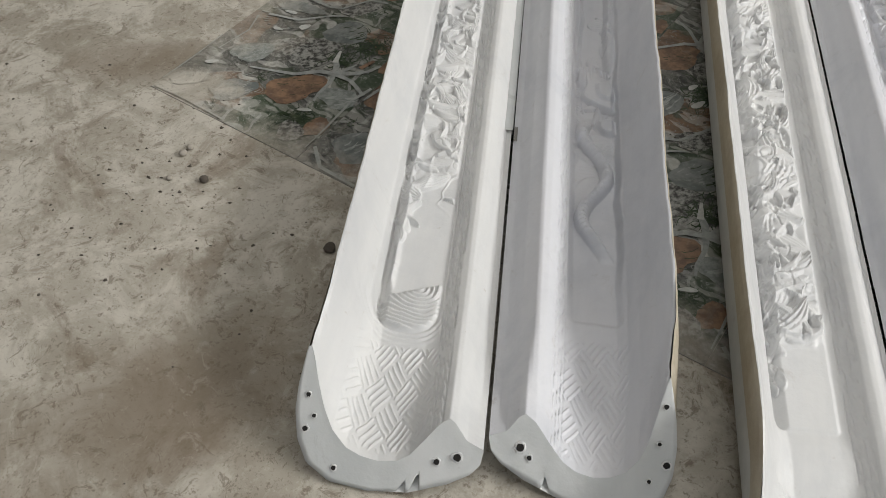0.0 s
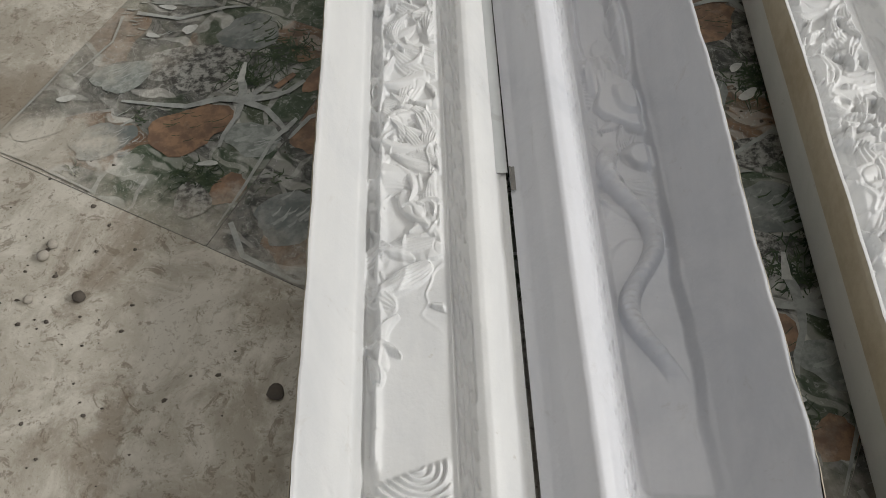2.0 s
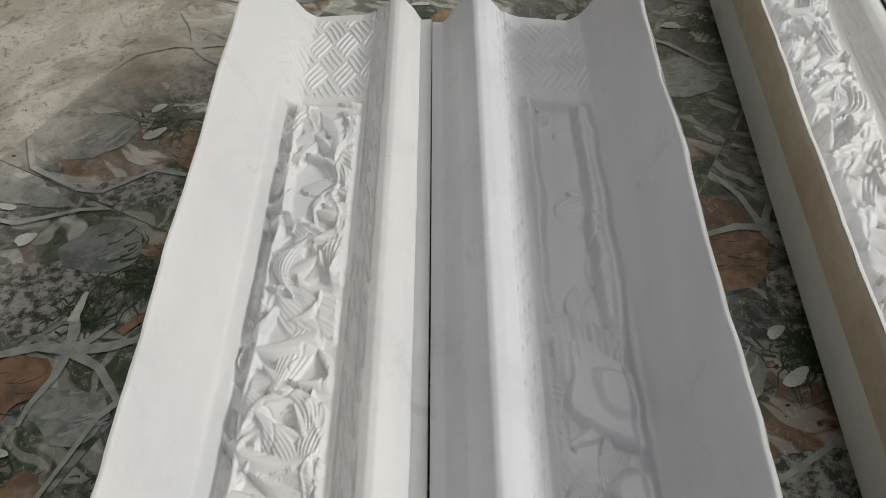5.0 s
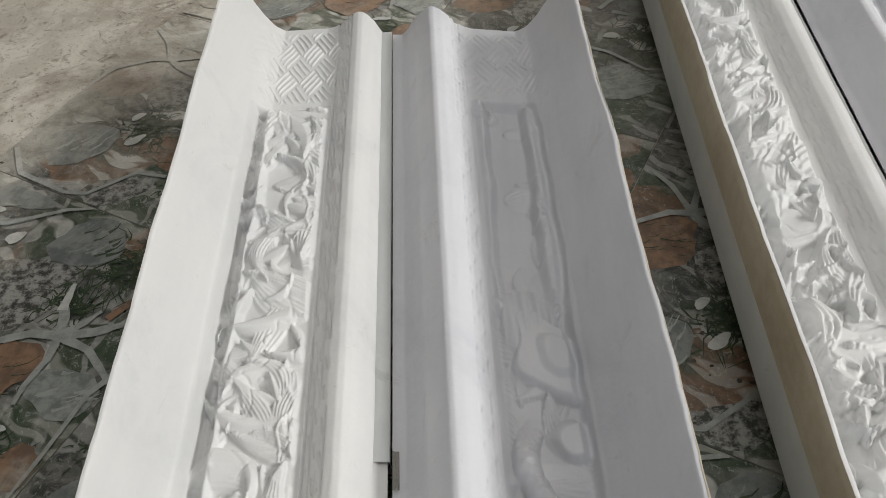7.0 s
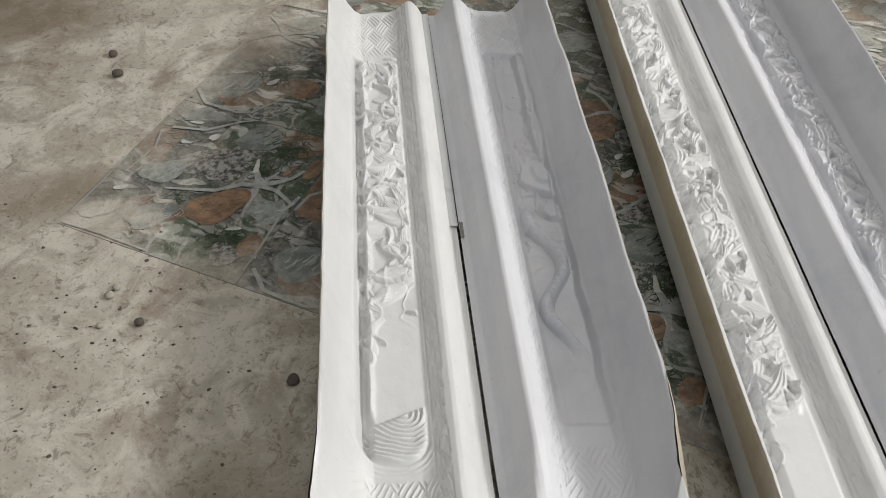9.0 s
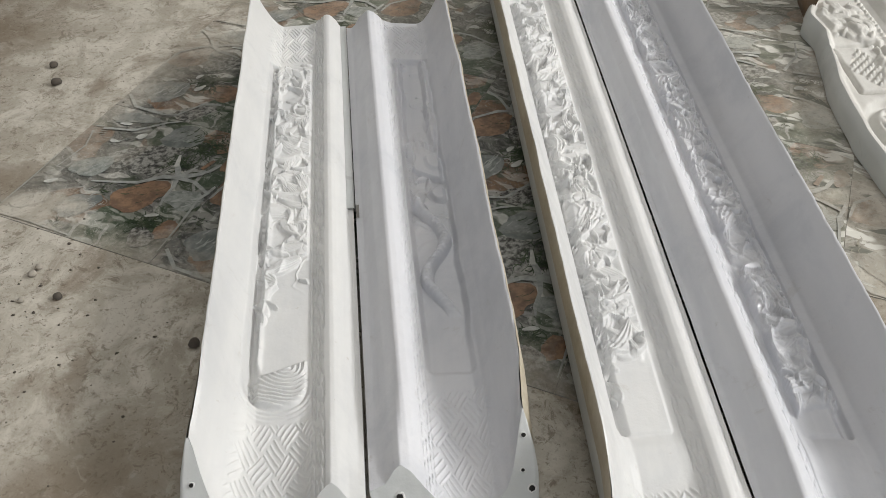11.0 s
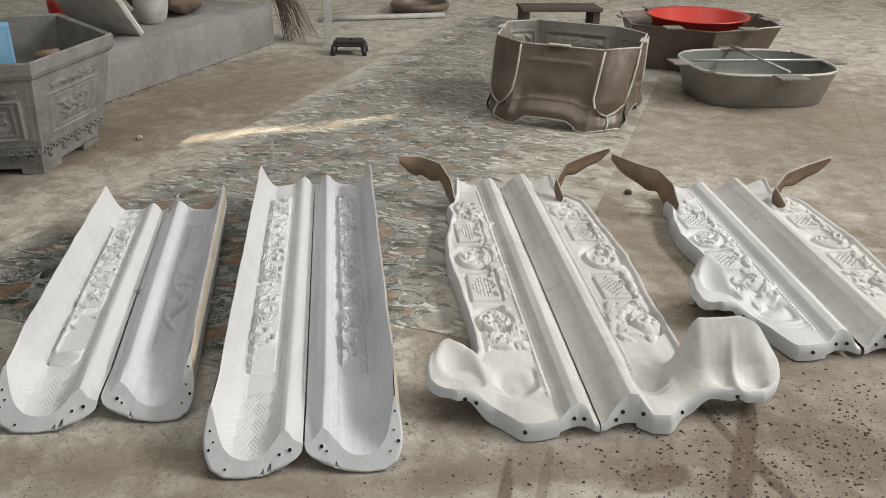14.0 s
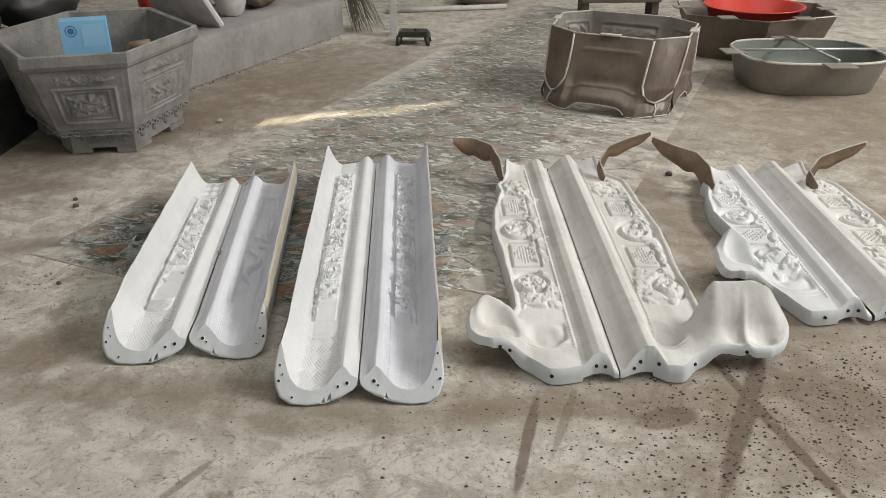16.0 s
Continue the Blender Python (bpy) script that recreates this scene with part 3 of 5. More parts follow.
def key_lines(u, um, vm, a, b, seed):
    """Parallel grooves broken by short bars, like a worn key pattern."""
    out = np.zeros_like(um)
    for k in range(4):
        c = a + (b - a) * k / 3
        broken = step(waves(vm, vm * 0 + k * 3.1, 26, seed + k, 2), -0.35, -0.05)
        out -= 0.0030 * np.exp(-((um - c) / 0.0011) ** 2) * broken
    for k in range(3):
        c = a + (b - a) * (k + 0.5) / 3
        ph = (vm + 0.011 * k) / 0.033 % 1
        out -= 0.0026 * np.exp(-((um - c + 0.006 * (ph - 0.5)) / 0.0014) ** 2) * step(ph, 0.1, 0.15) * (1 - step(ph, 0.55, 0.6))
    return out


def creases(um, vm, scale, seed, width=0.09):
    """Thin sharp winding lines, 1 on the line."""
    w = waves(um + 0.012 * waves(um, vm, 40, seed + 1, 1), vm + 0.012 * waves(um, vm, 40, seed + 2, 1), scale, seed, 2)
    return np.exp(-(w / width) ** 2)


def foliage(u, v, lo, hi, count, size, height, seed, lines=6, slim=0.34):
    """Carved leaves: bent, pointed, undercut along one side and scored along their length."""
    rng = np.random.RandomState(seed)
    out = np.zeros_like(u)
    for _ in range(count):
        cu, cv = rng.uniform(lo[0], hi[0]), rng.uniform(lo[1], hi[1])
        a, ln = rng.uniform(0, 2 * math.pi), size * rng.uniform(0.5, 1.5)
        wd, h = ln * slim * rng.uniform(0.6, 1.5), height * rng.uniform(0.45, 1.1)
        bend, flat = rng.uniform(-0.9, 0.9), rng.choice((0, 0, 1))
        near = (np.abs(u - cu) < 1.3 * ln) & (np.abs(v - cv) < 1.3 * ln)
        if not near.any():
            continue
        du, dv = u[near] - cu, v[near] - cv
        p, q = (du * math.cos(a) + dv * math.sin(a)) / ln, (-du * math.sin(a) + dv * math.cos(a)) / wd
        q = q + bend * p * p * ln / wd * 0.7
        broad = np.sqrt(np.clip((1 - p) * (1 + p), 0, 1)) * (1 - 0.45 * p)
        r = q / np.maximum(broad, 1e-3)
        on = np.clip((1 - np.abs(r)) / 0.16, 0, 1) * (np.abs(p) < 1)
        lift = np.where(r > 0, 1 - 0.75 * np.abs(r), 1 - 0.30 * np.abs(r) ** 2)
        score = 0 if flat else 0.07 * np.cos(r * lines * 1.6 * math.pi)
        out[near] = np.maximum(out[near], h * on * (lift * (0.75 + 0.25 * p) + score))
    return out


def weave(u, v, cell):
    """Basket work of short slanting cuts, four to a group."""
    a, b = (u * 1.25 + v * 0.75) / cell, (u * 1.25 - v * 0.75) / cell
    odd = (np.floor(a) + np.floor(b)) % 2 > 0.5
    fa, fb = a - np.floor(a), b - np.floor(b)
    along, across = np.where(odd, fa, fb), np.where(odd, fb, fa)
    return np.clip(np.sin(across * 4 * 2 * math.pi), 0, 1) ** 2.2 * step(along, 0.02, 0.08) * (1 - step(along, 0.90, 0.97))


def carve_crisp(w, length, pu, pv, seed, key, bare, shell_end):
    """Foliage on a raised field with an open lower part, woven cuts at both ends, key lines beside."""

    def f(u, v, um, vm, over):
        u0, u1, v0, v1 = pu[0] * w, pu[1] * w, pv[0], pv[1]
        m, d = panel_depth(um, vm, u0, u1, v0, v1, 0.46 * (u1 - u0), 0.003)
        inside = step(-d, 0.001, 0.006)
        # a sunk margin along the wall side, then a bevel up to the field
        field = step(um, u0 + 0.010, u0 + 0.024)
        z = (-over + 0.003 * field - 0.010 * (1 - field)) * m
        swirl = waves(um, vm, 32, seed + 2, 2)
        up = step(vm, v0 + bare * 0.75, v0 + bare)
        wavy = u0 + 0.020 + 0.010 * waves(vm, vm * 0, 13, seed + 21, 2)
        hi = foliage(um, vm, (u0 + 0.026, v0 + bare), (u1 - 0.006, v1 - 0.03), int(105 * (v1 - v0 - bare)), 0.034, 0.014, seed, 5)
        hi = np.maximum(hi, foliage(um, vm, (u0 + 0.004, v0 + 0.16), (u0 + 0.018, v1), int(40 * (v1 - v0)), 0.028, 0.016, seed + 1, 4))
        hi = np.maximum(hi, foliage(um, vm, (u1 - 0.016, v0 + bare * 0.9), (u1, v1), int(34 * (v1 - v0)), 0.022, 0.013, seed + 7, 3))
        rope = np.exp(-((um - wavy) / 0.0045) ** 2) * step(vm, v0 + 0.07, v0 + 0.10) * step(waves(vm, vm * 0, 6, seed + 4, 1), -0.45, -0.25)
        hi = np.maximum(hi, 0.011 * rope)
        hi = hi + up * (0.0035 * np.clip(swirl, 0, 1) * field + 0.0018 * creases(um, vm, 17, seed + 8, 0.035)) - 0.0016 * step(hi, 0.003, 0.008) * creases(um, vm, 34, seed + 5, 0.05)
        z += 0.92 * hi * inside
        if shell_end:
            r = np.hypot((um - (u0 + u1) / 2 - 0.012) * 0.9, vm - (v0 + 0.085))
            fan = inside * (1 - step(vm, v0 + 0.050 + 0.4 * (um - u0), v0 + 0.062 + 0.4 * (um - u0)))
            z += fan * (0.004 + 0.0024 * np.cos((r + 0.003 * swirl) * 2 * math.pi / 0.0075) + 0.0025 * swirl)
            ring = np.exp(-((d - 0.006) / 0.0026) ** 2) + 0.8 * np.exp(-((d - 0.013) / 0.0028) ** 2) + 0.5 * np.exp(-((d - 0.020) / 0.003) ** 2)
            z += 0.0024 * ring * (1 - step(vm, v0 + 0.03, v0 + 0.09))
        cuts = step(u, pu[0] - 0.07, pu[0] - 0.02) * (1 - step(u, pu[1] + 0.02, pu[1] + 0.05))
        ends = (1 - step(vm, v0 - 0.030, v0 - 0.022)) * step(vm, 0.008, 0.02) + step(vm, v1 + 0.012, v1 + 0.02) * (1 - step(vm, length - 0.02, length - 0.008))
        z += 0.0026 * weave(um + 0.003 * swirl, vm, 0.046) * cuts * ends * (0.75 + 0.5 * waves(um, vm, 15, seed + 3, 1))
        z += key_lines(u, um, vm, key[0] * w, key[1] * w, seed)
        z += 0.0012 * np.exp(-((d - 0.003) / 0.0012) ** 2)
        return z

    return f


def carve_soft(w, length, pu, pv, seed, key):
    """A sunk, worn panel: open upper field between rolled borders, a ribbed gourd, a winding stem below."""

    def f(u, v, um, vm, over):
        u0, u1, v0, v1 = pu[0] * w, pu[1] * w, pv[0], pv[1]
        left = u0 + 0.005 * waves(vm, vm * 0, 12, seed + 3)
        m, d = panel_depth(um, vm, left, u1, v0, v1, 0.012, 0.010, 0.009)
        low = 1 - step(vm, v0 + 0.02, v0 + 0.14)
        inside = step(-d, 0.0, 0.012)
        z = -(0.85 * over + 0.012 - 0.008 * low) * m
        mid = step(vm, v0 + 0.26, v0 + 0.40) * (1 - step(vm, v1 - 0.32, v1 - 0.24))
        big = waves(0.8 * um + 0.6 * vm, 0.8 * vm - 0.6 * um, 15, seed, 2)
        cloud = 0.020 * step(big, -0.10, 0.03) + 0.008 * step(big, 0.22, 0.32)
        leaves = foliage(um, vm, (u0, v0 + 0.32), (u1, v1 - 0.28), int(60 * (v1 - v0)), 0.036, 0.013, seed + 1, 5, 0.45)
        z += inside * mid * np.maximum(cloud, leaves)
        # ribbed gourd
        gu, gv = (u0 + u1) / 2 + 0.006, v0 + 0.56
        r2 = ((um - gu) / 0.034) ** 2 + ((vm - gv) / 0.040) ** 2
        z = np.maximum(z, np.where(r2 < 1, (0.016 * np.sqrt(np.clip(1 - r2, 0, 1)) + 0.0022 * np.cos((um - gu) * 2 * math.pi / 0.013) - 0.85 * over * m - 0.008) * inside - 1.0 * (1 - inside), -1.0))
        # winding stem with a scored tip
        stem = (u0 + u1) / 2 + 0.020 * np.sin((vm - v0) * 33 + 0.6)
        on = step(vm, v0 + 0.13, v0 + 0.18) * (1 - step(vm, v0 + 0.40, v0 + 0.46))
        z += on * 0.022 * np.clip(1 - ((um - stem) / 0.0115) ** 2, 0, 1) ** 0.6 * inside * (1 + 0.05 * np.cos(vm * 2 * math.pi / 0.008))
        # rolled, wavy borders beside the open upper field
        top = step(vm, v1 - 0.34, v1 - 0.26)
        for edge, s in ((u1 - 0.012, -1), (u0 + 0.014, 1)):
            line = edge + s * (0.004 + 0.007 * waves(vm, vm * 0 + s, 11, seed + 4))
            bank = np.clip(s * (line - um) / 0.010 + 0.5, 0, 1)
            z += 0.017 * step(bank, 0.0, 1.0) * top * inside
        z += inside * top * 0.6 * foliage(um, vm, (u0, v1 - 0.30), (u0 + 0.02, v1 - 0.04), 12, 0.026, 0.010, seed + 31, 4)
        curl = np.hypot(um - u1 + 0.016, vm - v1 + 0.022)
        z += 0.010 * np.exp(-(curl / 0.015) ** 4) * (1 + 0.3 * np.cos(curl * 900))
        cuts = step(u, pu[0] - 0.06, pu[0] + 0.02) * (1 - step(u, pu[1] + 0.02, pu[1] + 0.08))
        ends = (1 - step(vm, v0 - 0.04, v0 - 0.03)) * step(vm, 0.008, 0.02) + step(vm, v1 + 0.012, v1 + 0.03) * (1 - step(vm, length - 0.02, length - 0.01))
        z += 0.0022 * weave(um, vm, 0.046) * cuts * ends * (0.7 + 0.6 * waves(um, vm, 12, seed + 8, 1))
        return z + 0.6 * key_lines(u, um, vm, key[0] * w, key[1] * w, seed)

    return f


def carve_floral(w, length, pu, pv, seed, key, gain=1.0, bare=0.15, ripple=True):
    """A panel of flowers above a small open field, on a raised ground."""

    def f(u, v, um, vm, over):
        u0, u1, v0, v1 = pu[0] * w, pu[1] * w, pv[0], pv[1]
        m, d = panel_depth(um, vm, u0, u1, v0, v1, 0.006, 0.006, 0.005)
        inside = step(-d, 0.001, 0.006)
        field = step(um, u0 + 0.008, u0 + 0.022)
        z = (-over + 0.004 * field - 0.009 * gain * (1 - field)) * m
        up = step(vm, v0 + bare * 0.8, v0 + bare)
        hi = foliage(um, vm, (u0 + 0.012, v0 + bare), (u1 - 0.004, v1 - 0.02), int(135 * (v1 - v0)), 0.032, 0.017, seed, 4, 0.42)
        hi = np.maximum(hi, foliage(um, vm, (u0, v0 + 0.06), (u0 + 0.018, v1), int(45 * (v1 - v0)), 0.026, 0.017, seed + 1, 3))
        lump = waves(um, vm, 30, seed + 2, 2)
        hi = hi + up * (0.005 * np.clip(lump, 0, 1) + 0.003 * creases(um, vm, 22, seed + 8, 0.045)) - step(hi, 0.004, 0.009) * 0.003 * creases(um, vm, 36, seed + 5, 0.05)
        z += gain * 1.15 * hi * inside
        # smooth pad, then woven cuts towards the near end
        pad = np.exp(-(((um - (u0 + u1) / 2) / (0.62 * (u1 - u0))) ** 2 + ((vm - v0 + 0.045) / 0.038) ** 2) ** 2)
        z += 0.006 * pad
        cuts = step(u, pu[0] - 0.08, pu[0] - 0.02) * (1 - step(u, pu[1] + 0.04, pu[1] + 0.08))
        ends = (1 - step(vm, v0 - 0.10, v0 - 0.09)) * step(vm, 0.008, 0.02)
        z += 0.0026 * weave(um, vm, 0.046) * cuts * ends * (1.0 if ripple else 0.5)
        return z + 0.8 * key_lines(u, um, vm, key[0] * w, key[1] * w, seed)

    return f


def pair(group, left, right, carve_l, carve_r, label_l, label_r, mat_l, mat_r, size):
    hl = ((0.10, 0.62, 0.005), (0.15, 0.50, 0.004), (0.20, 0.80, 0.006), (0.36, 0.68, 0.005), (0.86, 0.55, 0.008), (0.77, 0.60, 0.006))
    hr = ((0.06, 0.55, 0.005), (0.14, 0.50, 0.004), (0.20, 0.82, 0.007), (0.26, 0.60, 0.004), (0.84, 0.50, 0.008), (0.80, 0.62, 0.005))
    return_l = trough_half(left, carve_l, label_l, mat_l, group, True, size, 0.002, hl, ((0.63, 0.012, 0.25), (0.68, 0.02, 0.3)))
    return return_l, trough_half(right, carve_r, label_r, mat_r, group, False, size, 0.003, hr, ((0.72, 0.016, 0.25),))


one_l = Half([(0.066, 0.611), (-0.018, 1.925)], [(0.286, 0.611), (0.187, 1.935)], 0.152, 0.050, 0.074, (0.80, 0.86), 11, 1.15, -0.055)
one_r = Half([(0.518, 0.633), (0.430, 1.905)], [(0.290, 0.633), (0.190, 1.935)], 0.148, 0.050, 0.084, (0.75, 0.80), 23, 1.15, 0.045)
half_l, half_r = pair("first pair of mould halves", one_l, one_r,
     carve_crisp(one_l.width, one_l.length, (0.19, 0.64), (0.195, 1.142), 31, (0.665, 0.755), 0.30, True),
     carve_soft(one_r.width, one_r.length, (0.24, 0.58), (0.23, 1.13), 47, (0.595, 0.655)),
     "white gelcoat mould half with carved foliage panel, lying on the floor", "white gelcoat mould half with softly carved panel and wavy rim", WHITE, BLUISH, (230, 1000))
two_l = Half([(0.608, 0.402), (0.544, 2.125)], [(0.810, 0.402), (0.753, 2.20)], 0.150, 0.050, 0.074, (0.80, 0.87), 61, 1.15, -0.06)
two_r = Half([(1.038, 0.402), (0.992, 2.125)], [(0.814, 0.402), (0.757, 2.20)], 0.148, 0.050, 0.084, (0.77, 0.82), 73, 1.15, 0.03)
pair("second pair of mould halves", two_l, two_r,
     carve_floral(two_l.width, two_l.length, (0.19, 0.60), (0.34, 1.60), 83, (0.65, 0.74)),
     carve_floral(two_r.width, two_r.length, (0.28, 0.60), (0.32, 1.60), 97, (0.64, 0.70), 1.2, 0.06, False),
     "long white mould half with flower-filled relief panel", "long white mould half with deep floral relief and tall rim", WHITE, BLUISH, (190, 950))


def lip_strip(h, th, v0, v1, u0, u1, z0, z1, name, label):
    """A thin raised strip along the joint."""
    v = np.linspace(v0, v1, 60)
    rows = [h.place(np.full(60, a), v, np.full(60, z) + 0.0008 * waves(v, v * 0, 20, 3)) for a, z in ((u0, z0), (u0 + 0.004, z1), (u1 - 0.004, z1), (u1, z1 - 0.001), (u1, z0))]
    part(name, grid(name, np.array(rows), FLANGE), th, label)


lip_strip(one_l, half_l, 0.50, 0.998, 0.895, 1.010, 0.030, 0.041, "lip_strip", "grey lip closing the joint")
chip = np.array([one_r.place(np.linspace(0.972, 0.999, 10), np.full(10, a), 0.0385 + 0.004 * np.abs(waves(np.linspace(0, 1, 10), np.full(10, a * 40), 6, 8))) for a in np.linspace(0.472, 0.500, 24)])
part("chipped_edge", grid("chipped_edge", chip, PLASTER), half_r, "dark chipped edge at the joint")

# ---- leaf-shaped moulds with ears and horns ----


def ribbon(name, points, drops, material, edge_material, th, thick=0.005):
    """A standing, curling strip with a wavy lower edge."""
    pts = np.array(points, float)
    t = np.linspace(0, 1, 40)
    k = np.linspace(0, 1, len(pts))
    line = np.stack([curve_of(list(zip(k, pts[:, i])), 40) for i in range(3)], axis=1)
    drop = np.interp(t, np.linspace(0, 1, len(drops)), drops) + 0.006 * np.sin(t * 23)
    d = np.gradient(line[:, :2], axis=0)
    d /= np.linalg.norm(d, axis=1, keepdims=True)
    nrm = np.stack([-d[:, 1], d[:, 0]], axis=1) * thick
    rows = []
    for off, frac in ((0, 0), (0, 0.33), (0, 0.66), (0, 1), (1, 1), (1, 0.66), (1, 0.33), (1, 0)):
        p = line.copy()
        p[:, 2] -= drop * frac
        p[:, :2] += nrm * (off + 1.6 * math.sin(frac * 3.1))
        rows.append(p)
    part(name, grid(name, np.array(rows), material), th, "curled brown resin horn")
    rim = [Vector(p) + Vector((*(nrm[i] * 0.5), 0.0005)) for i, p in enumerate(line)]
    part("rim", tube("rim", rim, thick * 0.62, edge_material, 6), th, "worn pale rim")


def medallion(x, y, cx, cy, rx, ry, seed):
    r = np.hypot((x - cx) / rx, (y - cy) / ry)
    z = -0.014 * np.exp(-((r - 1) / 0.12) ** 2) + 0.006 * np.exp(-((r - 0.76) / 0.09) ** 2)
    blobs = petals(x, y, (cx - 0.7 * rx, cy - 0.7 * ry), (cx + 0.7 * rx, cy + 0.7 * ry), 34, 0.017, 0.019, seed, 2)
    return z + blobs * (1 - step(r, 0.62, 0.78)) - 0.003 * (1 - step(r, 0.7, 0.9))


def grape_frame(x, y, x0, x1, y0, y1):
    m, d = panel_depth(x, y, x0, x1, y0, y1, 0.008, 0.008, 0.004)
    z = -0.014 * np.exp(-((d + 0.005) / 0.0045) ** 2)
    cx, cy = (x0 + x1) / 2, (y0 + y1) / 2
    a, b = (x - cx + y - cy) / 0.021, (x - cx - y + cy) / 0.021
    fa, fb = a - np.round(a), b - np.round(b)
    inside = (np.abs(x - cx) / (0.38 * (x1 - x0)) + np.abs(y - cy) / (0.40 * (y1 - y0))) < 1
    return z + np.where(inside, 0.009 * np.clip(1 - (fa ** 2 + fb ** 2) * 6, 0, 1), 0) - 0.0025 * inside


def leaf_half(near, far, sign, outline, ridge, ear, ear_z, seed, label, material, group, bead_at, fields, horn, drops, holes):
    th = thing("leaf_mould_half", label, "mould", group=group)
    near, far = np.array(near), np.array(far)
    length = np.linalg.norm(far - near)
    d = (far - near) / length
    side = np.array([d[1], -d[0]]) * sign
    nu, nv = 150, 440
    s, v = np.meshgrid(np.linspace(0, 1, nu), np.linspace(0, 1, nv))
    w = curve_of(outline, nv)[:, None] + 0.004 * waves(v[:, :1] * length, v[:, :1] * 0, 9, seed)
    x, y = s * w, v * length
    # the ear stands back behind the bulging foot
    set_back = ear[2] if len(ear) > 2 else (0.050 if sign < 0 else 0.050)
    stand = set_back * step(x, ear[0] - 0.05, ear[0] + 0.02) * (1 - 0.5 * step(x, ear[0] + 0.10, ear[0] + 0.18))
    stand = stand - 0.02 * np.exp(-((x - 0.17) / 0.07) ** 2)
    y = y + stand * (1 - step(v, 0.0, ear[1]))
    rz = np.array(ridge)
    z = np.interp(x, rz[:, 0], rz[:, 1])
    z += 0.010 * step(s, 0.93, 0.985) * step(x, 0.14, 0.2)
    out = step(x, ear[0], ear[0] + 0.09) * (1 - step(v, ear[1] - 0.005, ear[1] + 0.02))
    mid = set_back + 0.45 * (ear[1] * length - set_back) + 0.035
    back = step(y, mid - 0.09, mid + 0.10)
    if sign < 0:  # a scroll: round hollow in a raised rim, a second hollow beside it
        r = np.hypot((x - ear[0] - 0.075) / 0.085, (y - mid) / 0.105)
        scroll = 0.050 + 0.042 * step(r, 0.46, 0.72) + 0.112 * back * (1 - 0.72 * step(x, ear[0] + 0.085, ear[0] + 0.17)) * step(r, 0.55, 0.95) - 0.012 * np.exp(-(((x - ear[0] - 0.02) / 0.03) ** 2 + ((y - mid - 0.03) / 0.04) ** 2))
    else:  # a broad plate that climbs outwards, with a bowl near its front
        scroll = 0.045 + (0.025 + 0.165 * back * (1 - 0.45 * step(x, ear[0] + 0.235, ear[0] + 0.30))) * step(x, ear[0] - 0.02, ear[0] + 0.07)
        scroll -= 0.030 * np.exp(-(((x - ear[0] - 0.215) / 0.036) ** 2 + ((y - mid + 0.060) / 0.036) ** 2) ** 1.4)
        scroll -= 0.018 * np.exp(-(((x - ear[0] - 0.130) / 0.026) ** 2 + ((y - mid + 0.05) / 0.045) ** 2) ** 1.5)
        scroll += 0.008 * np.exp(-((x - ear[0] - 0.168 - 0.1 * (y - mid)) / 0.010) ** 2) * (1 - step(y, mid - 0.02, mid + 0.05))
    z = z * (1 - out) + (scroll + 0.004 * np.abs(waves(x, y, 16, seed + 8, 2))) * out
    z -= 0.020 * np.exp(-(((x - ear[0] + 0.055) / 0.045) ** 2 + ((y - mid + 0.01) / 0.06) ** 2) ** 2)
    # arcs of the shell at the foot
    r = np.hypot(x - 0.17, y - 0.20)
    foot = step(x, 0.115, 0.13) * (1 - step(y, 0.20, 0.27)) * (1 - step(x, ear[0] - 0.02, ear[0] + 0.02))
    z += foot * (-0.010 * np.exp(-((r - 0.05) / 0.02) ** 2) + 0.004 * np.exp(-((r - 0.085) / 0.006) ** 2) - 0.003 * np.exp(-((r - 0.115) / 0.004) ** 2))
    z += step(v, 0.93, 1.0) * step(x, 0.12, 0.2) * 0.03
    for kind, *q in fields:
        if kind == "oval":
            z += medallion(x, y, *q, seed + int(q[1] * 100))
        elif kind == "grapes":
            z += grape_frame(x, y, *q)
        else:
            z += petals(x, y, (q[0], q[2]), (q[1], q[3]), 60, 0.024, 0.021, seed + int(q[2] * 77), 3) * step(s, 0.02, 0.1) * (1 - step(s, 0.88, 0.95))
    ph = (y / 0.017) % 1 - 0.5
    z += 0.0065 * np.clip(1 - ((x - bead_at) / 0.006) ** 2 - (ph / 0.42) ** 2, 0, 1) * (1 - step(v, 0.95, 0.97)) * step(v, 0.05, 0.07)
    z += 0.0012 * waves(x, y, 24, seed + 4, 3)
    lean = 0.55 * np.minimum(z, 0.09) * (1 - v) ** 6
    p = np.concatenate([near + side * x[..., None] + d * (y + lean)[..., None], z[..., None]], axis=-1)
    part("cavity", grid("cavity", p[:, ::-1] if sign > 0 else p, material), th)
    # skirt round the open edge: near end, outline, far end
    edge = np.concatenate([p[0, :-1], p[:-1, -1], p[-1, ::-1]])
    xs = np.concatenate([x[0, :-1], x[:-1, -1], x[-1, ::-1]])
    outv = np.concatenate([np.repeat(d[None] * -1, nu - 1, 0), np.repeat(side[None], nv - 1, 0), np.repeat(d[None], nu, 0)])
    low = np.concatenate([out[0, :-1], out[:-1, -1], np.zeros(nu)])
    rows = []
    for k in (0, 0.12, 0.5, 1.0):
        q = edge.copy()
        q[:, :2] += outv * (0.004 if k else 0) + outv * 0.012 * math.sin(k * 2.2) * 0.6
        foot_z = np.where(xs < 0.1, 0.012, 0.0) * (1 - low) + low * np.maximum(edge[:, 2] - 0.028, 0.0)
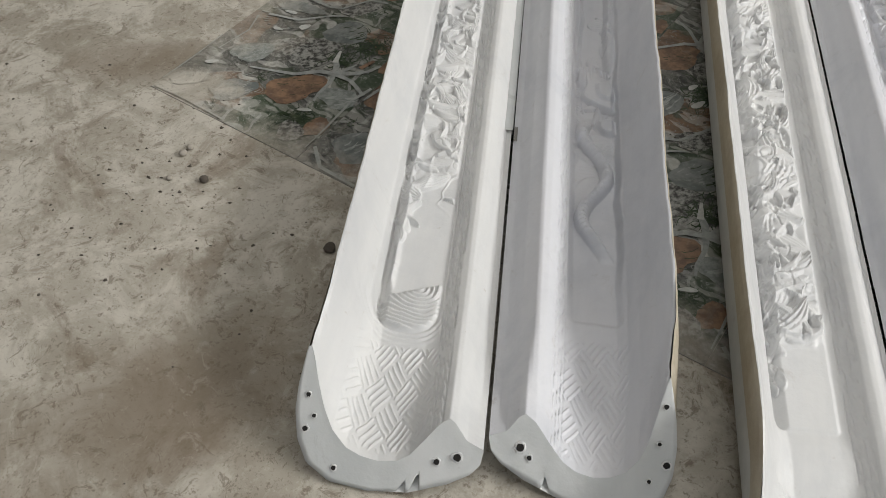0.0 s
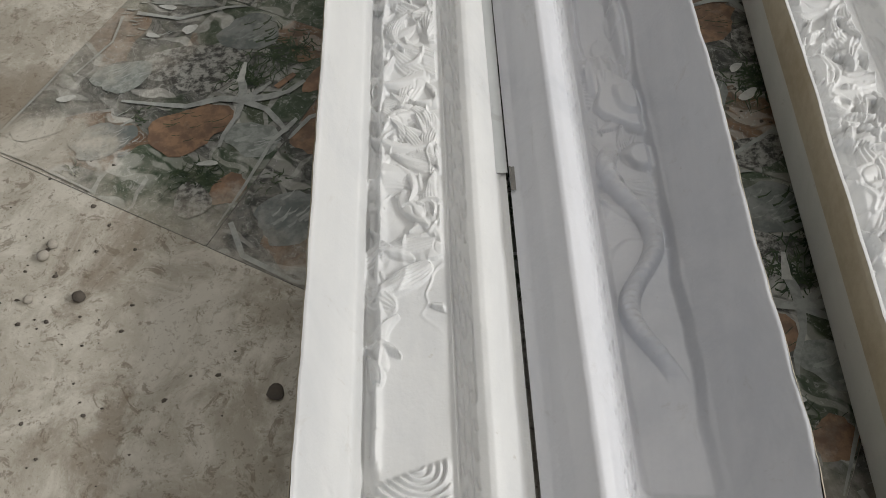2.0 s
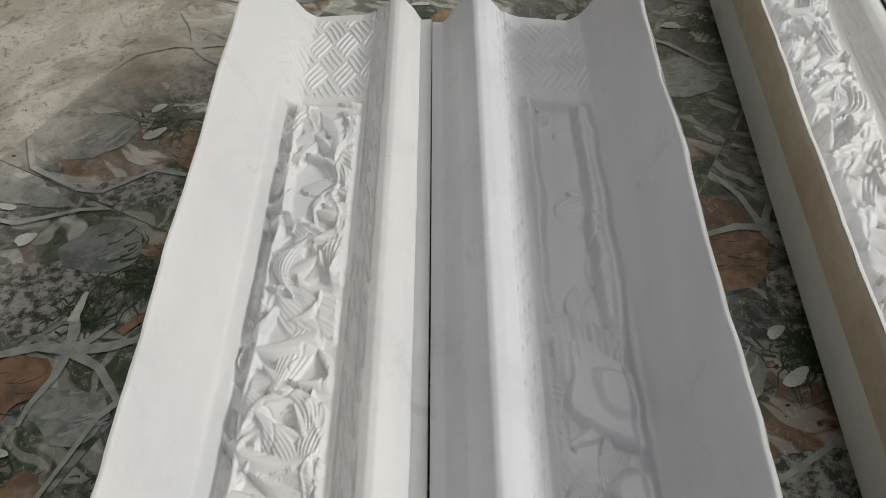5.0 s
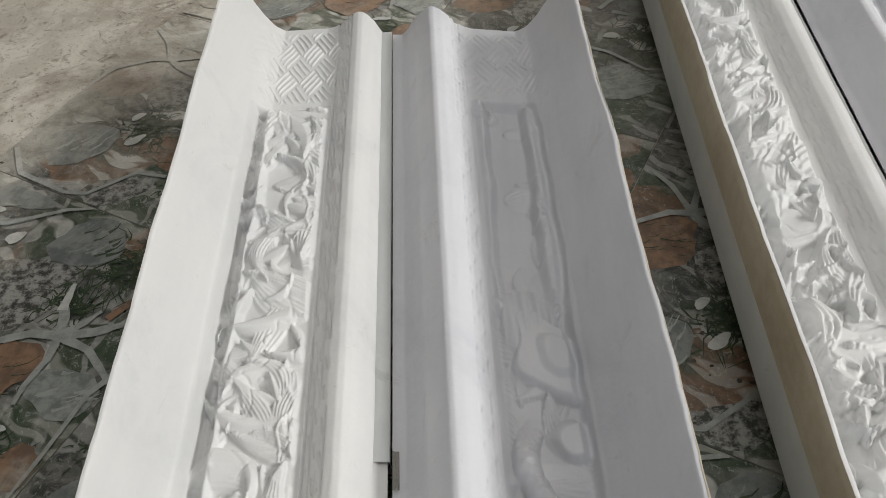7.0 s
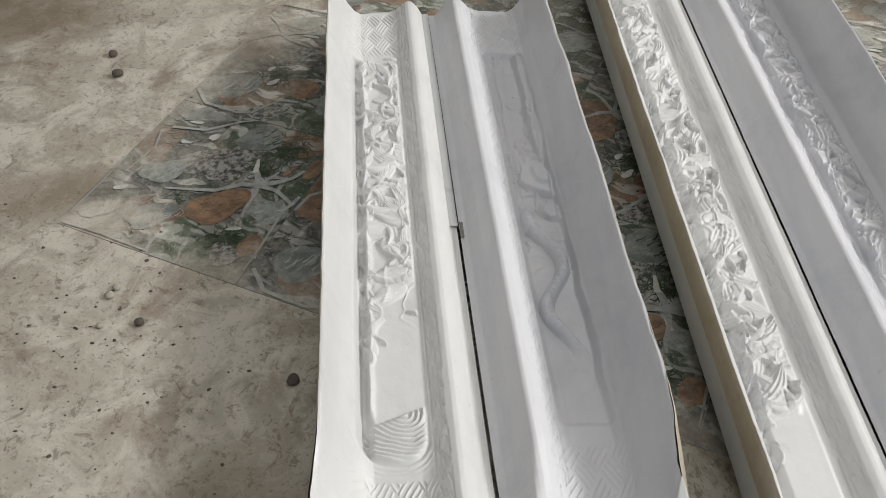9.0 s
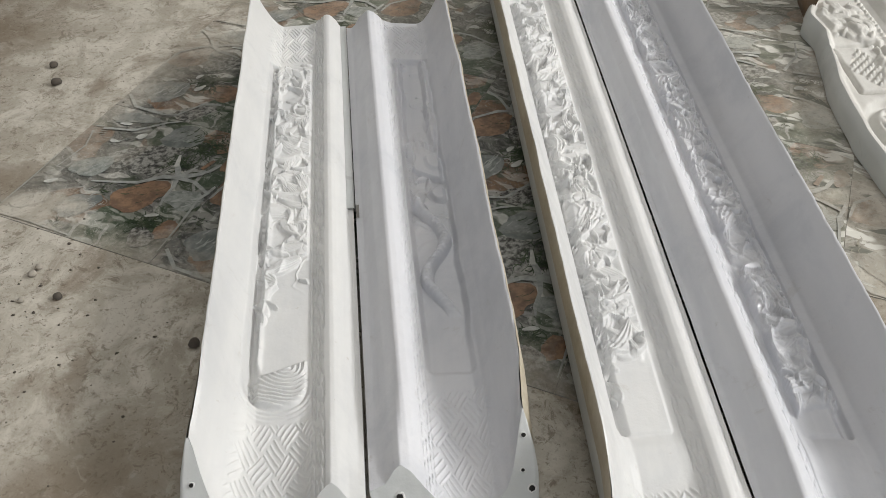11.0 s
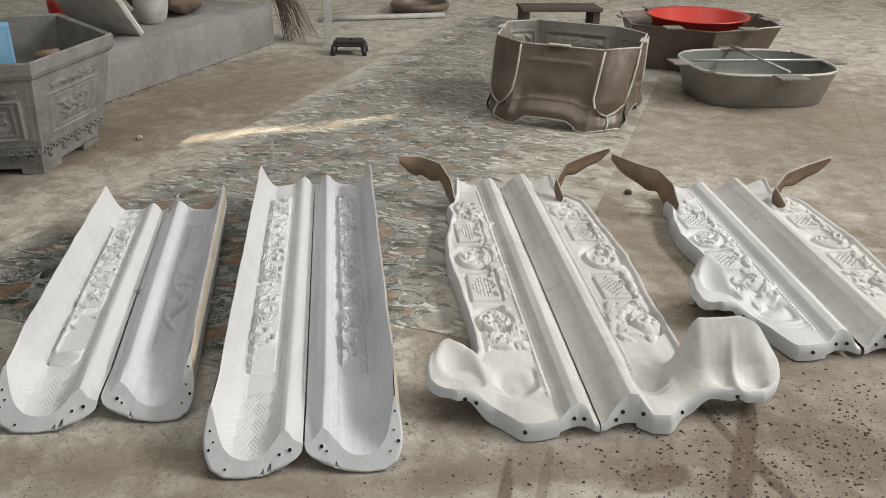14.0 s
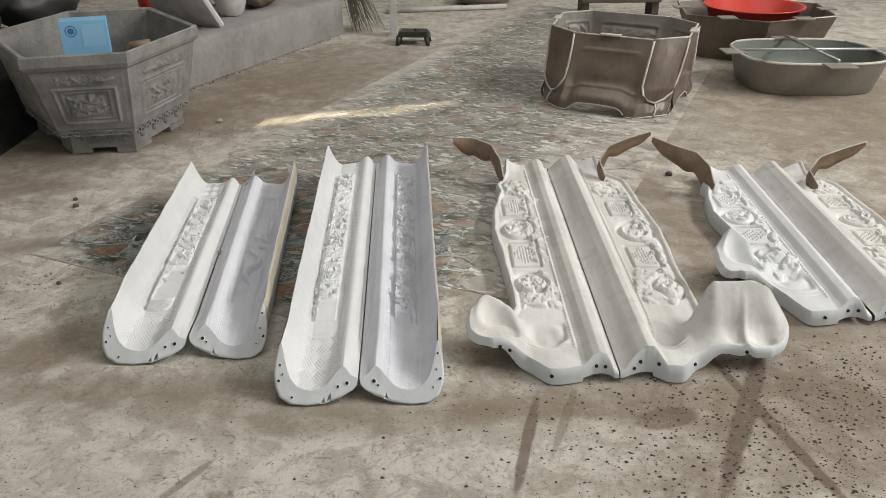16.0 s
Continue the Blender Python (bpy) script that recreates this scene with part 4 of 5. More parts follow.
        q[:, 2] = edge[:, 2] * (1 - k) + np.minimum(foot_z, edge[:, 2]) * k
        rows.append(q)
    part("skirt", grid("skirt", np.array(rows)[:, ::-1] if sign > 0 else np.array(rows), FLANGE), th, "grey worn outer wall and drilled foot")
    n3 = Vector((-d[0], -d[1], 0.35)).normalized()
    turn = n3.to_track_quat("Z", "Y").to_matrix().to_4x4()
    for at, zz in holes:
        i = int(np.argmin(np.abs(x[0] - at)))
        c = Vector(p[0, i])
        c = Vector((c.x - d[0] * 0.012, c.y - d[1] * 0.012, c.z * zz))
        bm = bmesh.new()
        bmesh.ops.create_cone(bm, cap_ends=True, segments=12, radius1=0.0055, radius2=0.005, depth=0.004, matrix=Matrix.Translation(c) @ turn)
        part("bolt_hole", from_bm("bolt_hole", bm, HOLE), th, "dark drilled bolt hole")
    ribbon("horn", horn, drops, RESIN, MOULD_EDGE, th)
    return th


LOW_RIDGE = [(0, 0.030), (0.012, 0.034), (0.02, 0.055), (0.032, 0.072), (0.05, 0.078), (0.07, 0.070), (0.09, 0.054), (0.103, 0.048), (1, 0.046)]
HIGH_RIDGE = [(0, 0.030), (0.012, 0.034), (0.03, 0.056), (0.055, 0.078), (0.08, 0.094), (0.098, 0.093), (0.115, 0.072), (0.132, 0.052), (1, 0.047)]
LEFT_FIELDS = [("leaves", 0.13, 0.24, 1.28, 1.42), ("grapes", 0.135, 0.245, 1.06, 1.25), ("oval", 0.20, 0.94, 0.062, 0.085), ("grapes", 0.14, 0.25, 0.62, 0.82),
               ("oval", 0.195, 0.50, 0.055, 0.075), ("leaves", 0.12, 0.25, 0.34, 0.46), ("leaves", 0.12, 0.16, 0.4, 1.3)]
RIGHT_FIELDS = [("leaves", 0.15, 0.29, 1.24, 1.40), ("grapes", 0.17, 0.27, 1.04, 1.20), ("oval", 0.24, 0.90, 0.066, 0.085), ("grapes", 0.165, 0.27, 0.60, 0.78),
                ("oval", 0.25, 0.45, 0.05, 0.07), ("leaves", 0.15, 0.25, 0.36, 0.56), ("leaves", 0.26, 0.31, 0.5, 1.25)]
LEFT_OUT = [(0, 0.35), (0.015, 0.378), (0.035, 0.395), (0.06, 0.408), (0.095, 0.412), (0.125, 0.405), (0.147, 0.36), (0.163, 0.285), (0.20, 0.262), (0.25, 0.258), (0.43, 0.268), (0.56, 0.285), (0.68, 0.272), (0.8, 0.235),
            (0.845, 0.245), (0.88, 0.215), (0.93, 0.195), (1, 0.185)]
SHORT_BASE = [(0, 0.35), (0.02, 0.378), (0.045, 0.395), (0.075, 0.408), (0.12, 0.412), (0.165, 0.405), (0.192, 0.36), (0.208, 0.28), (0.25, 0.258), (0.43, 0.268), (0.56, 0.285), (0.68, 0.272), (0.8, 0.235),
              (0.845, 0.245), (0.88, 0.215), (0.93, 0.195), (1, 0.185)]
RIGHT_OUT = [(0, 0.44), (0.02, 0.475), (0.035, 0.49), (0.05, 0.505), (0.075, 0.515), (0.10, 0.50), (0.118, 0.45), (0.135, 0.345), (0.16, 0.305), (0.36, 0.31), (0.56, 0.33), (0.7, 0.315), (0.8, 0.31), (0.86, 0.30),
             (0.90, 0.25), (0.94, 0.22), (1, 0.215)]
leaf_half((1.535, 0.486), (1.539, 2.12), -1, LEFT_OUT, LOW_RIDGE, (0.24, 0.150), 0.07, 5, "chalky white leaf-shaped mould half with grape and flower relief",
          CHALKY, "third pair of mould halves", 0.108, LEFT_FIELDS,
          [(1.325, 1.90, 0.075), (1.318, 1.99, 0.12), (1.28, 2.07, 0.165), (1.20, 2.09, 0.19), (1.11, 2.07, 0.20)], (0.07, 0.10, 0.075, 0.082, 0.085, 0.035), ((0.035, 0.5), (0.06, 0.55), (0.19, 0.6), (0.30, 0.72), (0.33, 0.75)))
leaf_half((1.539, 0.486), (1.543, 2.12), 1, RIGHT_OUT, HIGH_RIDGE, (0.22, 0.126), 0.11, 15, "chalky white leaf-shaped mould half with broad flared ear",
          CHALKY, "third pair of mould halves", 0.137, RIGHT_FIELDS,
          [(1.765, 1.90, 0.075), (1.745, 1.95, 0.13), (1.79, 1.99, 0.18), (1.88, 2.02, 0.205), (1.985, 2.05, 0.224)], (0.06, 0.075, 0.055, 0.06, 0.02), ((0.04, 0.5), (0.06, 0.62), (0.11, 0.6), (0.22, 0.6), (0.37, 0.75)))
SHORT = [(k, *[a * (0.78 if i in ((1, 3) if k == "oval" else (2, 3)) else 1.0) for i, a in enumerate(q)]) for k, *q in LEFT_FIELDS]
SHORT_OUT = [(v * 1.5 if v <= 0.208 else 0.312 + (v - 0.208) * 0.8687, w) for v, w in SHORT_BASE]
SHORT_R = [(k, *[a * (0.78 if i in ((1, 3) if k == "oval" else (2, 3)) else 1.0) for i, a in enumerate(q)]) for k, *q in RIGHT_FIELDS]
leaf_half((2.388, 0.775), (2.429, 2.02), -1, SHORT_OUT, LOW_RIDGE, (0.24, 0.285, 0.14), 0.07, 35, "short chalky white leaf-shaped mould half with bead line",
          WHITE, "fourth pair of mould halves", 0.108, SHORT,
          [(2.205, 1.79, 0.075), (2.20, 1.86, 0.13), (2.15, 1.91, 0.175), (2.07, 1.93, 0.195), (1.98, 2.0, 0.215)], (0.07, 0.11, 0.095, 0.085, 0.03), ((0.035, 0.5), (0.07, 0.55), (0.15, 0.6), (0.29, 0.7)))
leaf_half((2.398, 0.775), (2.441, 2.02), 1, RIGHT_OUT, HIGH_RIDGE, (0.22, 0.126), 0.11, 45, "short chalky white leaf-shaped mould half with sloping inner face",
          CHALKY, "fourth pair of mould halves", 0.137, SHORT_R,
          [(2.63, 1.76, 0.075), (2.60, 1.80, 0.13), (2.66, 1.85, 0.17), (2.77, 1.90, 0.185), (2.89, 1.935, 0.205)], (0.06, 0.075, 0.06, 0.065, 0.02), ((0.04, 0.5), (0.07, 0.6), (0.11, 0.6)))

# ---- hexagonal planter with what stands in it ----


def planter():
    c = Vector((-0.735, 2.935, 0))
    rim = [Vector(p) for p in ((-0.10, -0.655, 0), (0.35, -0.55, 0), (0.515, 0.085, 0))]
    rim += [-p for p in rim]
    base = [Vector(p) for p in ((-0.03, -0.455, 0), (0.275, -0.43, 0), (0.385, 0.035, 0))]
    base += [-p for p in base]

    def ring(k, z):
        return [c + b.lerp(r, k) + Vector((0, 0, z)) for b, r in zip(base, rim)]

    th = thing("hexagonal_planter", "grey cast cement planter with relief panels, standing on the floor", "planter")
    levels = [ring(0.0, 0.028), ring(0.0, 0.095), ring(0.26, 0.10), ring(0.30, 0.135), ring(0.33, 0.138), ring(0.80, 0.44), ring(0.93, 0.452), ring(1.0, 0.47), ring(1.0, 0.515),
              ring(0.95, 0.522), ring(0.80, 0.515), ring(0.72, 0.44), ring(0.30, 0.14), ring(0.25, 0.13)]
    part("body", rings("body", levels, CEMENT), th)
    for i in range(6):
        j = (i + 1) % 6
        lo, hi, foot = ring(0.355, 0.152), ring(0.775, 0.425), ring(0.0, 0.0)
        top = ring(0.0, 0.058)
        # relief panel
        s, t = np.meshgrid(np.linspace(0.04, 0.96, 90), np.linspace(0, 1, 90))
        A, B, C, D = (np.array(q) for q in (lo[i], lo[j], hi[i], hi[j]))
        P = (A * (1 - s[..., None]) + B * s[..., None]) * (1 - t[..., None]) + (C * (1 - s[..., None]) + D * s[..., None]) * t[..., None]
        nrm = np.cross(B - A, C - A)
        nrm /= np.linalg.norm(nrm)
        w = np.linalg.norm(B - A)
        x, y = (s - 0.5) * w, (t - 0.5) * 0.36
        m, dd = panel_depth(x, y - (-0.03), -0.34 * w, 0.34 * w, -0.115, 0.115, 0.004, 0.004, 0.004)
        m2, d2 = panel_depth(x, y - (-0.03), -0.26 * w, 0.26 * w, -0.09, 0.09, 0.004, 0.004, 0.004)
        h = 0.010 * np.exp(-((dd) / 0.006) ** 2) + 0.007 * np.exp(-((d2) / 0.005) ** 2) - 0.003 * m2
        h += foliage(x, y, (-0.19 * w, -0.09), (0.19 * w, 0.03), 46, 0.030, 0.020, 200 + i, 3, 0.4) * step(-d2, 0.006, 0.02)
        h += foliage(x, y, (-0.32 * w, 0.118), (0.32 * w, 0.152), 44, 0.022, 0.014, 300 + i, 2, 0.3) * (1 - step(np.abs(y - 0.135), 0.02, 0.035))
        h += 0.0012 * waves(x, y, 40, 400 + i) + 0.002
        h *= step(s, 0.04, 0.07) * (1 - step(s, 0.93, 0.96)) * step(t, 0, 0.04) * (1 - step(t, 0.96, 1))
        P = P + nrm * (h - 0.0004)[..., None]
        part("relief_panel", grid("relief_panel", P, CEMENT), th)
        # key band, studs and feet
        a, b = ring(0.285, 0.118)[i], ring(0.285, 0.118)[j]
        run = (b - a)
        n = Vector((run.y, -run.x, 0)).normalized()
        turn = math.degrees(math.atan2(run.y, run.x))
        bm = bmesh.new()
        for k in range(11):
            o = a.lerp(b, (k + 0.7) / 11.4)
            for du, dz, sx, sz in ((0, 0.009, 0.026, 0.006), (0.010, -0.002, 0.006, 0.022), (-0.006, -0.010, 0.020, 0.006)):
                q = o + run.normalized() * du + Vector((0, 0, dz))
                bmesh.ops.create_cube(bm, size=1, matrix=pose(*(q + n * 0.002), 0, 0, turn) @ Matrix.Diagonal((sx, 0.012, sz, 1)))
        part("key_band", from_bm("key_band", bm, CEMENT), th)
        f0, f1 = ring(0.0, 0.075)[i], ring(0.0, 0.075)[j]
        for k in range(4):
            bm = bmesh.new()
            bmesh.ops.create_uvsphere(bm, u_segments=10, v_segments=6, radius=0.017, matrix=Matrix.Translation(f0.lerp(f1, (k + 0.6) / 4.2)))
            part("stud", from_bm("stud", bm, CEMENT, True), th)
        for e0, e1 in ((0.0, 0.30), (0.70, 1.0)):
            q0, q1 = foot[i].lerp(foot[j], e0), foot[i].lerp(foot[j], e1)
            inn = -n * 0.05
            lower = [q0, q1, q1 + inn, q0 + inn]
            part("foot", rings("foot", [lower, [q + Vector((0, 0, 0.032)) for q in lower]], CEMENT), th)
    return c


POT = planter()


def blue_box():
    th = thing("card_box", "light blue cardboard box standing in the planter", "box", pose(-0.79, 2.95, 0.131, 0, 0, 18))
    part("carton", box("carton", -0.115, 0.115, -0.06, 0.06, 0, 0.44, BLUE, 0.002), th)
    bm = bmesh.new()
    for r0, r1 in ((0.024, 0.029), (0.0, 0.016)):
        outer = [bm.verts.new((-0.06 + r1 * math.cos(a), -0.0612, 0.39 + r1 * math.sin(a))) for a in np.linspace(0, 2 * math.pi, 24, endpoint=False)]
        if r0:
            inner = [bm.verts.new((-0.06 + r0 * math.cos(a), -0.0612, 0.39 + r0 * math.sin(a))) for a in np.linspace(0, 2 * math.pi, 24, endpoint=False)]
            for i in range(24):
                bm.faces.new((outer[i], outer[(i + 1) % 24], inner[(i + 1) % 24], inner[i]))
        else:
            bm.faces.new(outer)
    part("printed_ring", from_bm("printed_ring", bm, NAVY), th, "navy printed ring")
    part("printed_block", box("printed_block", -0.01, 0.10, -0.0615, -0.0605, 0.31, 0.42, PALE_BLUE, 0), th, "pale printed block")


blue_box()
ladle = thing("pipe_offcut", "rusty bent pipe offcut lying in the planter", "pipe")
part("pipe", tube("pipe", [(-0.66, 3.05, 0.14), (-0.62, 3.02, 0.36), (-0.58, 3.0, 0.42), (-0.48, 3.02, 0.43)], 0.022, RESIN, 10), ladle)

# ---- brown box mould, tubs and basin ----


def box_mould():
    th = thing("box_mould", "brown fibreglass planter mould with bulging corner panels and feet", "mould")
    rim = [Vector(p) for p in ((1.735, 3.45, 0.395), (2.385, 3.10, 0.395), (2.640, 3.70, 0.395), (1.93, 4.09, 0.395))]
    low = [Vector(p) for p in ((1.655, 3.27, 0.0), (2.245, 2.93, 0.0), (2.62, 3.60, 0.0), (1.95, 4.05, 0.0))]

    def cut(points, f, grow):
        """Eight corners: every corner of the four is cut across."""
        c = sum(points, Vector()) / 4
        pts = [c + (p - c) * grow for p in points]
        out = []
        for i in range(4):
            a, b = pts[i], pts[(i + 1) % 4]
            out += [a.lerp(b, f), a.lerp(b, 1 - f)]
        return out

    top, base = cut(rim, 0.22, 1.09), cut(low, 0.20, 1.07)
    for i in range(8):
        j = (i + 1) % 8
        corner = i % 2 == 1
        a, b, p, q = (np.array(x) for x in (base[i], base[j], top[i], top[j]))
        s, t = np.meshgrid(np.linspace(0, 1, 40), np.linspace(0, 1, 48))
        P = (a * (1 - s[..., None]) + b * s[..., None]) * (1 - t[..., None]) + (p * (1 - s[..., None]) + q * s[..., None]) * t[..., None]
        n = np.cross(b - a, p - a)
        n /= np.linalg.norm(n)
        if corner:
            oval = np.clip(1 - ((s - 0.5) / 0.46) ** 2, 0, 1) * np.clip((t - 0.20) / 0.15, 0, 1) * (0.55 + 0.45 * np.cos((t - 0.42) * 2.4))
            h = 0.030 * oval ** 0.6 + 0.028 * np.exp(-((t - 0.05) / 0.10) ** 2) * np.sin(s * math.pi)
        else:
            # arched foot line, waist and raised bands
            arch = np.interp(s[0], [0, 0.10, 0.17, 0.24, 0.5, 0.76, 0.83, 0.90, 1], [0.0, 0.0, 0.030, 0.046, 0.050, 0.046, 0.030, 0.0, 0.0])
            P[..., 2] += arch[None] * (1 - t) ** 2
            inset = step(s, 0.0, 0.08) * (1 - step(s, 0.92, 1.0))
            h = -0.020 * np.exp(-((t - 0.36) / 0.09) ** 2) * inset + 0.020 * np.exp(-((t - 0.10) / 0.09) ** 2)
            h += 0.010 * np.exp(-((t - 0.30) / 0.018) ** 2) * inset + 0.009 * np.exp(-((t - 0.80) / 0.018) ** 2) * step(s, 0.12, 0.16) * (1 - step(s, 0.84, 0.88))
            h -= 0.012 * np.exp(-((s - 0.5) / 0.42) ** 8) * np.exp(-((t - 0.57) / 0.17) ** 4)
        h = h + 0.003 * waves(s * 0.5, t * 0.4, 14, 500 + i)
        P = P + n * h[..., None]
        part("corner_panel" if corner else "side", grid("side", P, MOULD_BROWN), th)
        relief = np.zeros_like(s)
        wide = np.linalg.norm(q - p)
        if wide > 0.05:
            x, y = (s - 0.5) * wide, (t - 0.62) * 0.4
            m, d = panel_depth(x, y, -0.36 * wide, 0.36 * wide, -0.10, 0.085, 0.01, 0.01, 0.006)
            relief = 0.008 * np.exp(-((d - 0.004) / 0.006) ** 2) + foliage(x, y, (-0.3 * wide, -0.07), (0.3 * wide, 0.06), 26, 0.04, 0.014, 520 + i, 3, 0.4) * step(-d, 0.01, 0.02)
        relief = relief + 0.004 * np.clip(np.cos((t - 0.9) * 2 * math.pi / 0.045), 0, 1) * step(t, 0.84, 0.86)
        part("lining", grid("lining", (P - n * (0.012 + relief[..., None] * (1 - step(t, 0.985, 1.0))[..., None]))[:, ::-1], TUB_OUT), th, "greyish inner face with relief")
        part("rim", tube("rim", [Vector(P[-1, k]) - Vector(n) * 0.005 for k in range(0, 40, 3)], 0.0065, MOULD_EDGE, 6), th, "worn pale rim")
        part("foot_edge", tube("foot_edge", [Vector(P[0, k]) for k in range(0, 40)], 0.0045, MOULD_EDGE, 6), th)
        if corner:
            seam = []
            for ss, tt in ((0.02, 0.99), (0.0, 0.80), (0.0, 0.60), (0.02, 0.42), (0.10, 0.30), (0.26, 0.215), (0.5, 0.19), (0.74, 0.215), (0.90, 0.30), (0.98, 0.42), (1.0, 0.60), (1.0, 0.80), (0.98, 0.99)):
                seam.append(Vector(P[int(tt * 47), int(ss * 39)]) + Vector(n) * 0.006)
            part("corner_seam", tube("corner_seam", seam, 0.0065, MOULD_EDGE, 6), th, "pale flanged seam")
            part("foot_seam", tube("foot_seam", [Vector(P[k, 20]) + Vector(n) * 0.003 for k in range(0, 9)], 0.005, MOULD_EDGE, 6), th)
    for i in (0, 2, 6):
        o = top[i].lerp(top[(i + 1) % 8], 0.45)
        run = top[(i + 1) % 8] - top[i]
        tab = part("tab", box("tab", -0.06, 0.06, -0.022, 0.022, -0.002, 0.006, MOULD_EDGE, 0.002), th)
        tab.matrix_basis = pose(o.x, o.y, o.z + 0.004, 0, 0, math.degrees(math.atan2(run.y, run.x)))


box_mould()


def oval_ring(c, rx, ry, z, n=48, power=3.2, turn=0.0):
    out = []
    for a in np.linspace(0, 2 * math.pi, n, endpoint=False):
        ca, sa = math.cos(a), math.sin(a)
        x, y = rx * math.copysign(abs(ca) ** (2 / power), ca), ry * math.copysign(abs(sa) ** (2 / power), sa)
        out.append(Vector((c[0] + x * math.cos(turn) - y * math.sin(turn), c[1] + x * math.sin(turn) + y * math.cos(turn), z)))
    return out


def tub():
    th = thing("oval_tub", "grey-green fibreglass tub mould with crossed bars, on the floor", "tub")
    c, turn = (3.36, 3.69), -0.02
    part("outside", rings("outside", [oval_ring(c, 0.38 + 0.06 * k, 0.30 + 0.06 * k, z, turn=turn) for k, z in ((0, 0.0), (0.12, 0.012), (0.55, 0.10), (0.95, 0.19), (1.0, 0.20))], TUB_OUT, True, False), th)
    part("inside", rings("inside", [oval_ring(c, 0.38 + 0.06 * k - 0.014, 0.30 + 0.06 * k - 0.014, z, turn=turn)[::-1] for k, z in ((1.0, 0.20), (0.9, 0.17), (0.5, 0.09), (0.0, 0.02))], TUB_IN, True, True), th, "greenish inner gelcoat")
    part("rim", tube("rim", oval_ring(c, 0.435, 0.355, 0.202, turn=turn) + oval_ring(c, 0.435, 0.355, 0.202, turn=turn)[:1], 0.010, MOULD_EDGE, 6, 0.6), th)
    part("cross_bar", tube("cross_bar", [(2.95, 3.70, 0.212), (3.79, 3.68, 0.212)], 0.009, STEEL, 8), th, "bright metal bar")
    part("cross_bar", tube("cross_bar", [(3.36, 4.05, 0.222), (3.40, 3.34, 0.222)], 0.009, STEEL, 8), th, "bright metal bar")
    for x0, x1, y0, y1 in ((2.83, 2.96, 3.62, 3.77), (3.30, 3.47, 3.22, 3.35), (3.29, 3.44, 4.03, 4.12), (3.77, 3.90, 3.60, 3.75)):
        part("tab", box("tab", x0, x1, y0, y1, 0.200, 0.209, TUB_OUT, 0.002), th, "flat moulded tab")


tub()


def hex_tub():
    th = thing("hexagonal_mould", "brown hexagonal fibreglass mould holding a red basin", "mould")
    c = Vector((3.34, 4.62, 0))

    def ring(r, z):
        return [c + Vector((r * math.cos(a), 0.92 * r * math.sin(a), z)) for a in (radians(60 * k + 22) for k in range(6))]

    part("outside", rings("outside", [ring(0.46, -0.004), ring(0.47, 0.02), ring(0.58, 0.29), ring(0.59, 0.30)], MOULD_BROWN, False, False), th)
    part("inside", rings("inside", [[q for q in ring(r, z)][::-1] for r, z in ((0.59, 0.30), (0.57, 0.30), (0.45, 0.03))], MOULD_BROWN), th)
    r = ring(0.58, 0.301)
    part("rim", tube("rim", r + r[:1], 0.007, MOULD_EDGE, 6), th)
    for k in range(6):
        m = r[k].lerp(r[(k + 1) % 6], 0.5)
        part("tab", box("tab", m.x - 0.06, m.x + 0.06, m.y - 0.05, m.y + 0.05, 0.302, 0.311, TUB_OUT, 0.002), th)
    basin = thing("basin", "red plastic wash basin set inside the brown mould", "basin")
    n = 48

    def circle(rad, z):
        return [Vector((3.33 + rad * math.cos(a), 4.60 + rad * math.sin(a), z)) for a in np.linspace(0, 2 * math.pi, n, endpoint=False)]

    part("bowl", rings("bowl", [circle(0.24, 0.03), circle(0.25, 0.06), circle(0.325, 0.33), circle(0.352, 0.335), circle(0.352, 0.325), circle(0.34, 0.327), circle(0.315, 0.32), circle(0.23, 0.045)], RED, True), basin)


hex_tub()

# ---- things along the ledge and at the far side ----


def lump(name, label, category, x, y, z0, rx, ry, rz, material, seed, rough=0.16):
    th = thing(name, label, category)
    u, v = np.meshgrid(np.linspace(0, 2 * math.pi, 48, endpoint=False), np.linspace(0.02, math.pi - 0.02, 30))
    r = 1 + rough * waves(np.cos(u) * np.sin(v) + 3, np.sin(u) * np.sin(v) + np.cos(v), 1.8, seed, 3)
    P = np.stack([x + rx * r * np.cos(u) * np.sin(v), y + ry * r * np.sin(u) * np.sin(v), np.maximum(z0, z0 + rz + rz * r * np.cos(v))], axis=-1)
    part("body", grid("body", P[:, ::-1], material, closed=True), th)
    return th


lump("sack", "black plastic sack slumped on the ledge", "sack", -1.62, 3.15, 0.300, 0.26, 0.40, 0.18, BLACK, 1)
lump("sack", "black plastic sack slumped on the ledge", "sack", -1.52, 4.05, 0.300, 0.24, 0.36, 0.20, BLACK, 2)
lump("sack", "brown woven sack folded on the ledge", "sack", -0.28, 5.02, 0.284, 0.13, 0.22, 0.09, SACK, 3)
lump("sack", "dark woven sack at the ledge's end", "sack", -0.55, 5.15, 0.284, 0.16, 0.16, 0.12, SACK, 4)


def bowl_pot(x, y, z, label, material, r, h):
    th = thing("round_pot", label, "pot")
    lv = []
    for k, t in ((0.62, 0.0), (0.8, 0.12), (0.97, 0.45), (1.0, 0.7), (0.94, 1.0), (0.86, 1.0), (0.88, 0.7), (0.6, 0.15)):
        lv.append([Vector((x + r * k * math.cos(a), y + r * k * math.sin(a), z + h * t)) for a in np.linspace(0, 2 * math.pi, 36, endpoint=False)])
    part("body", rings("body", lv, material, True), th)


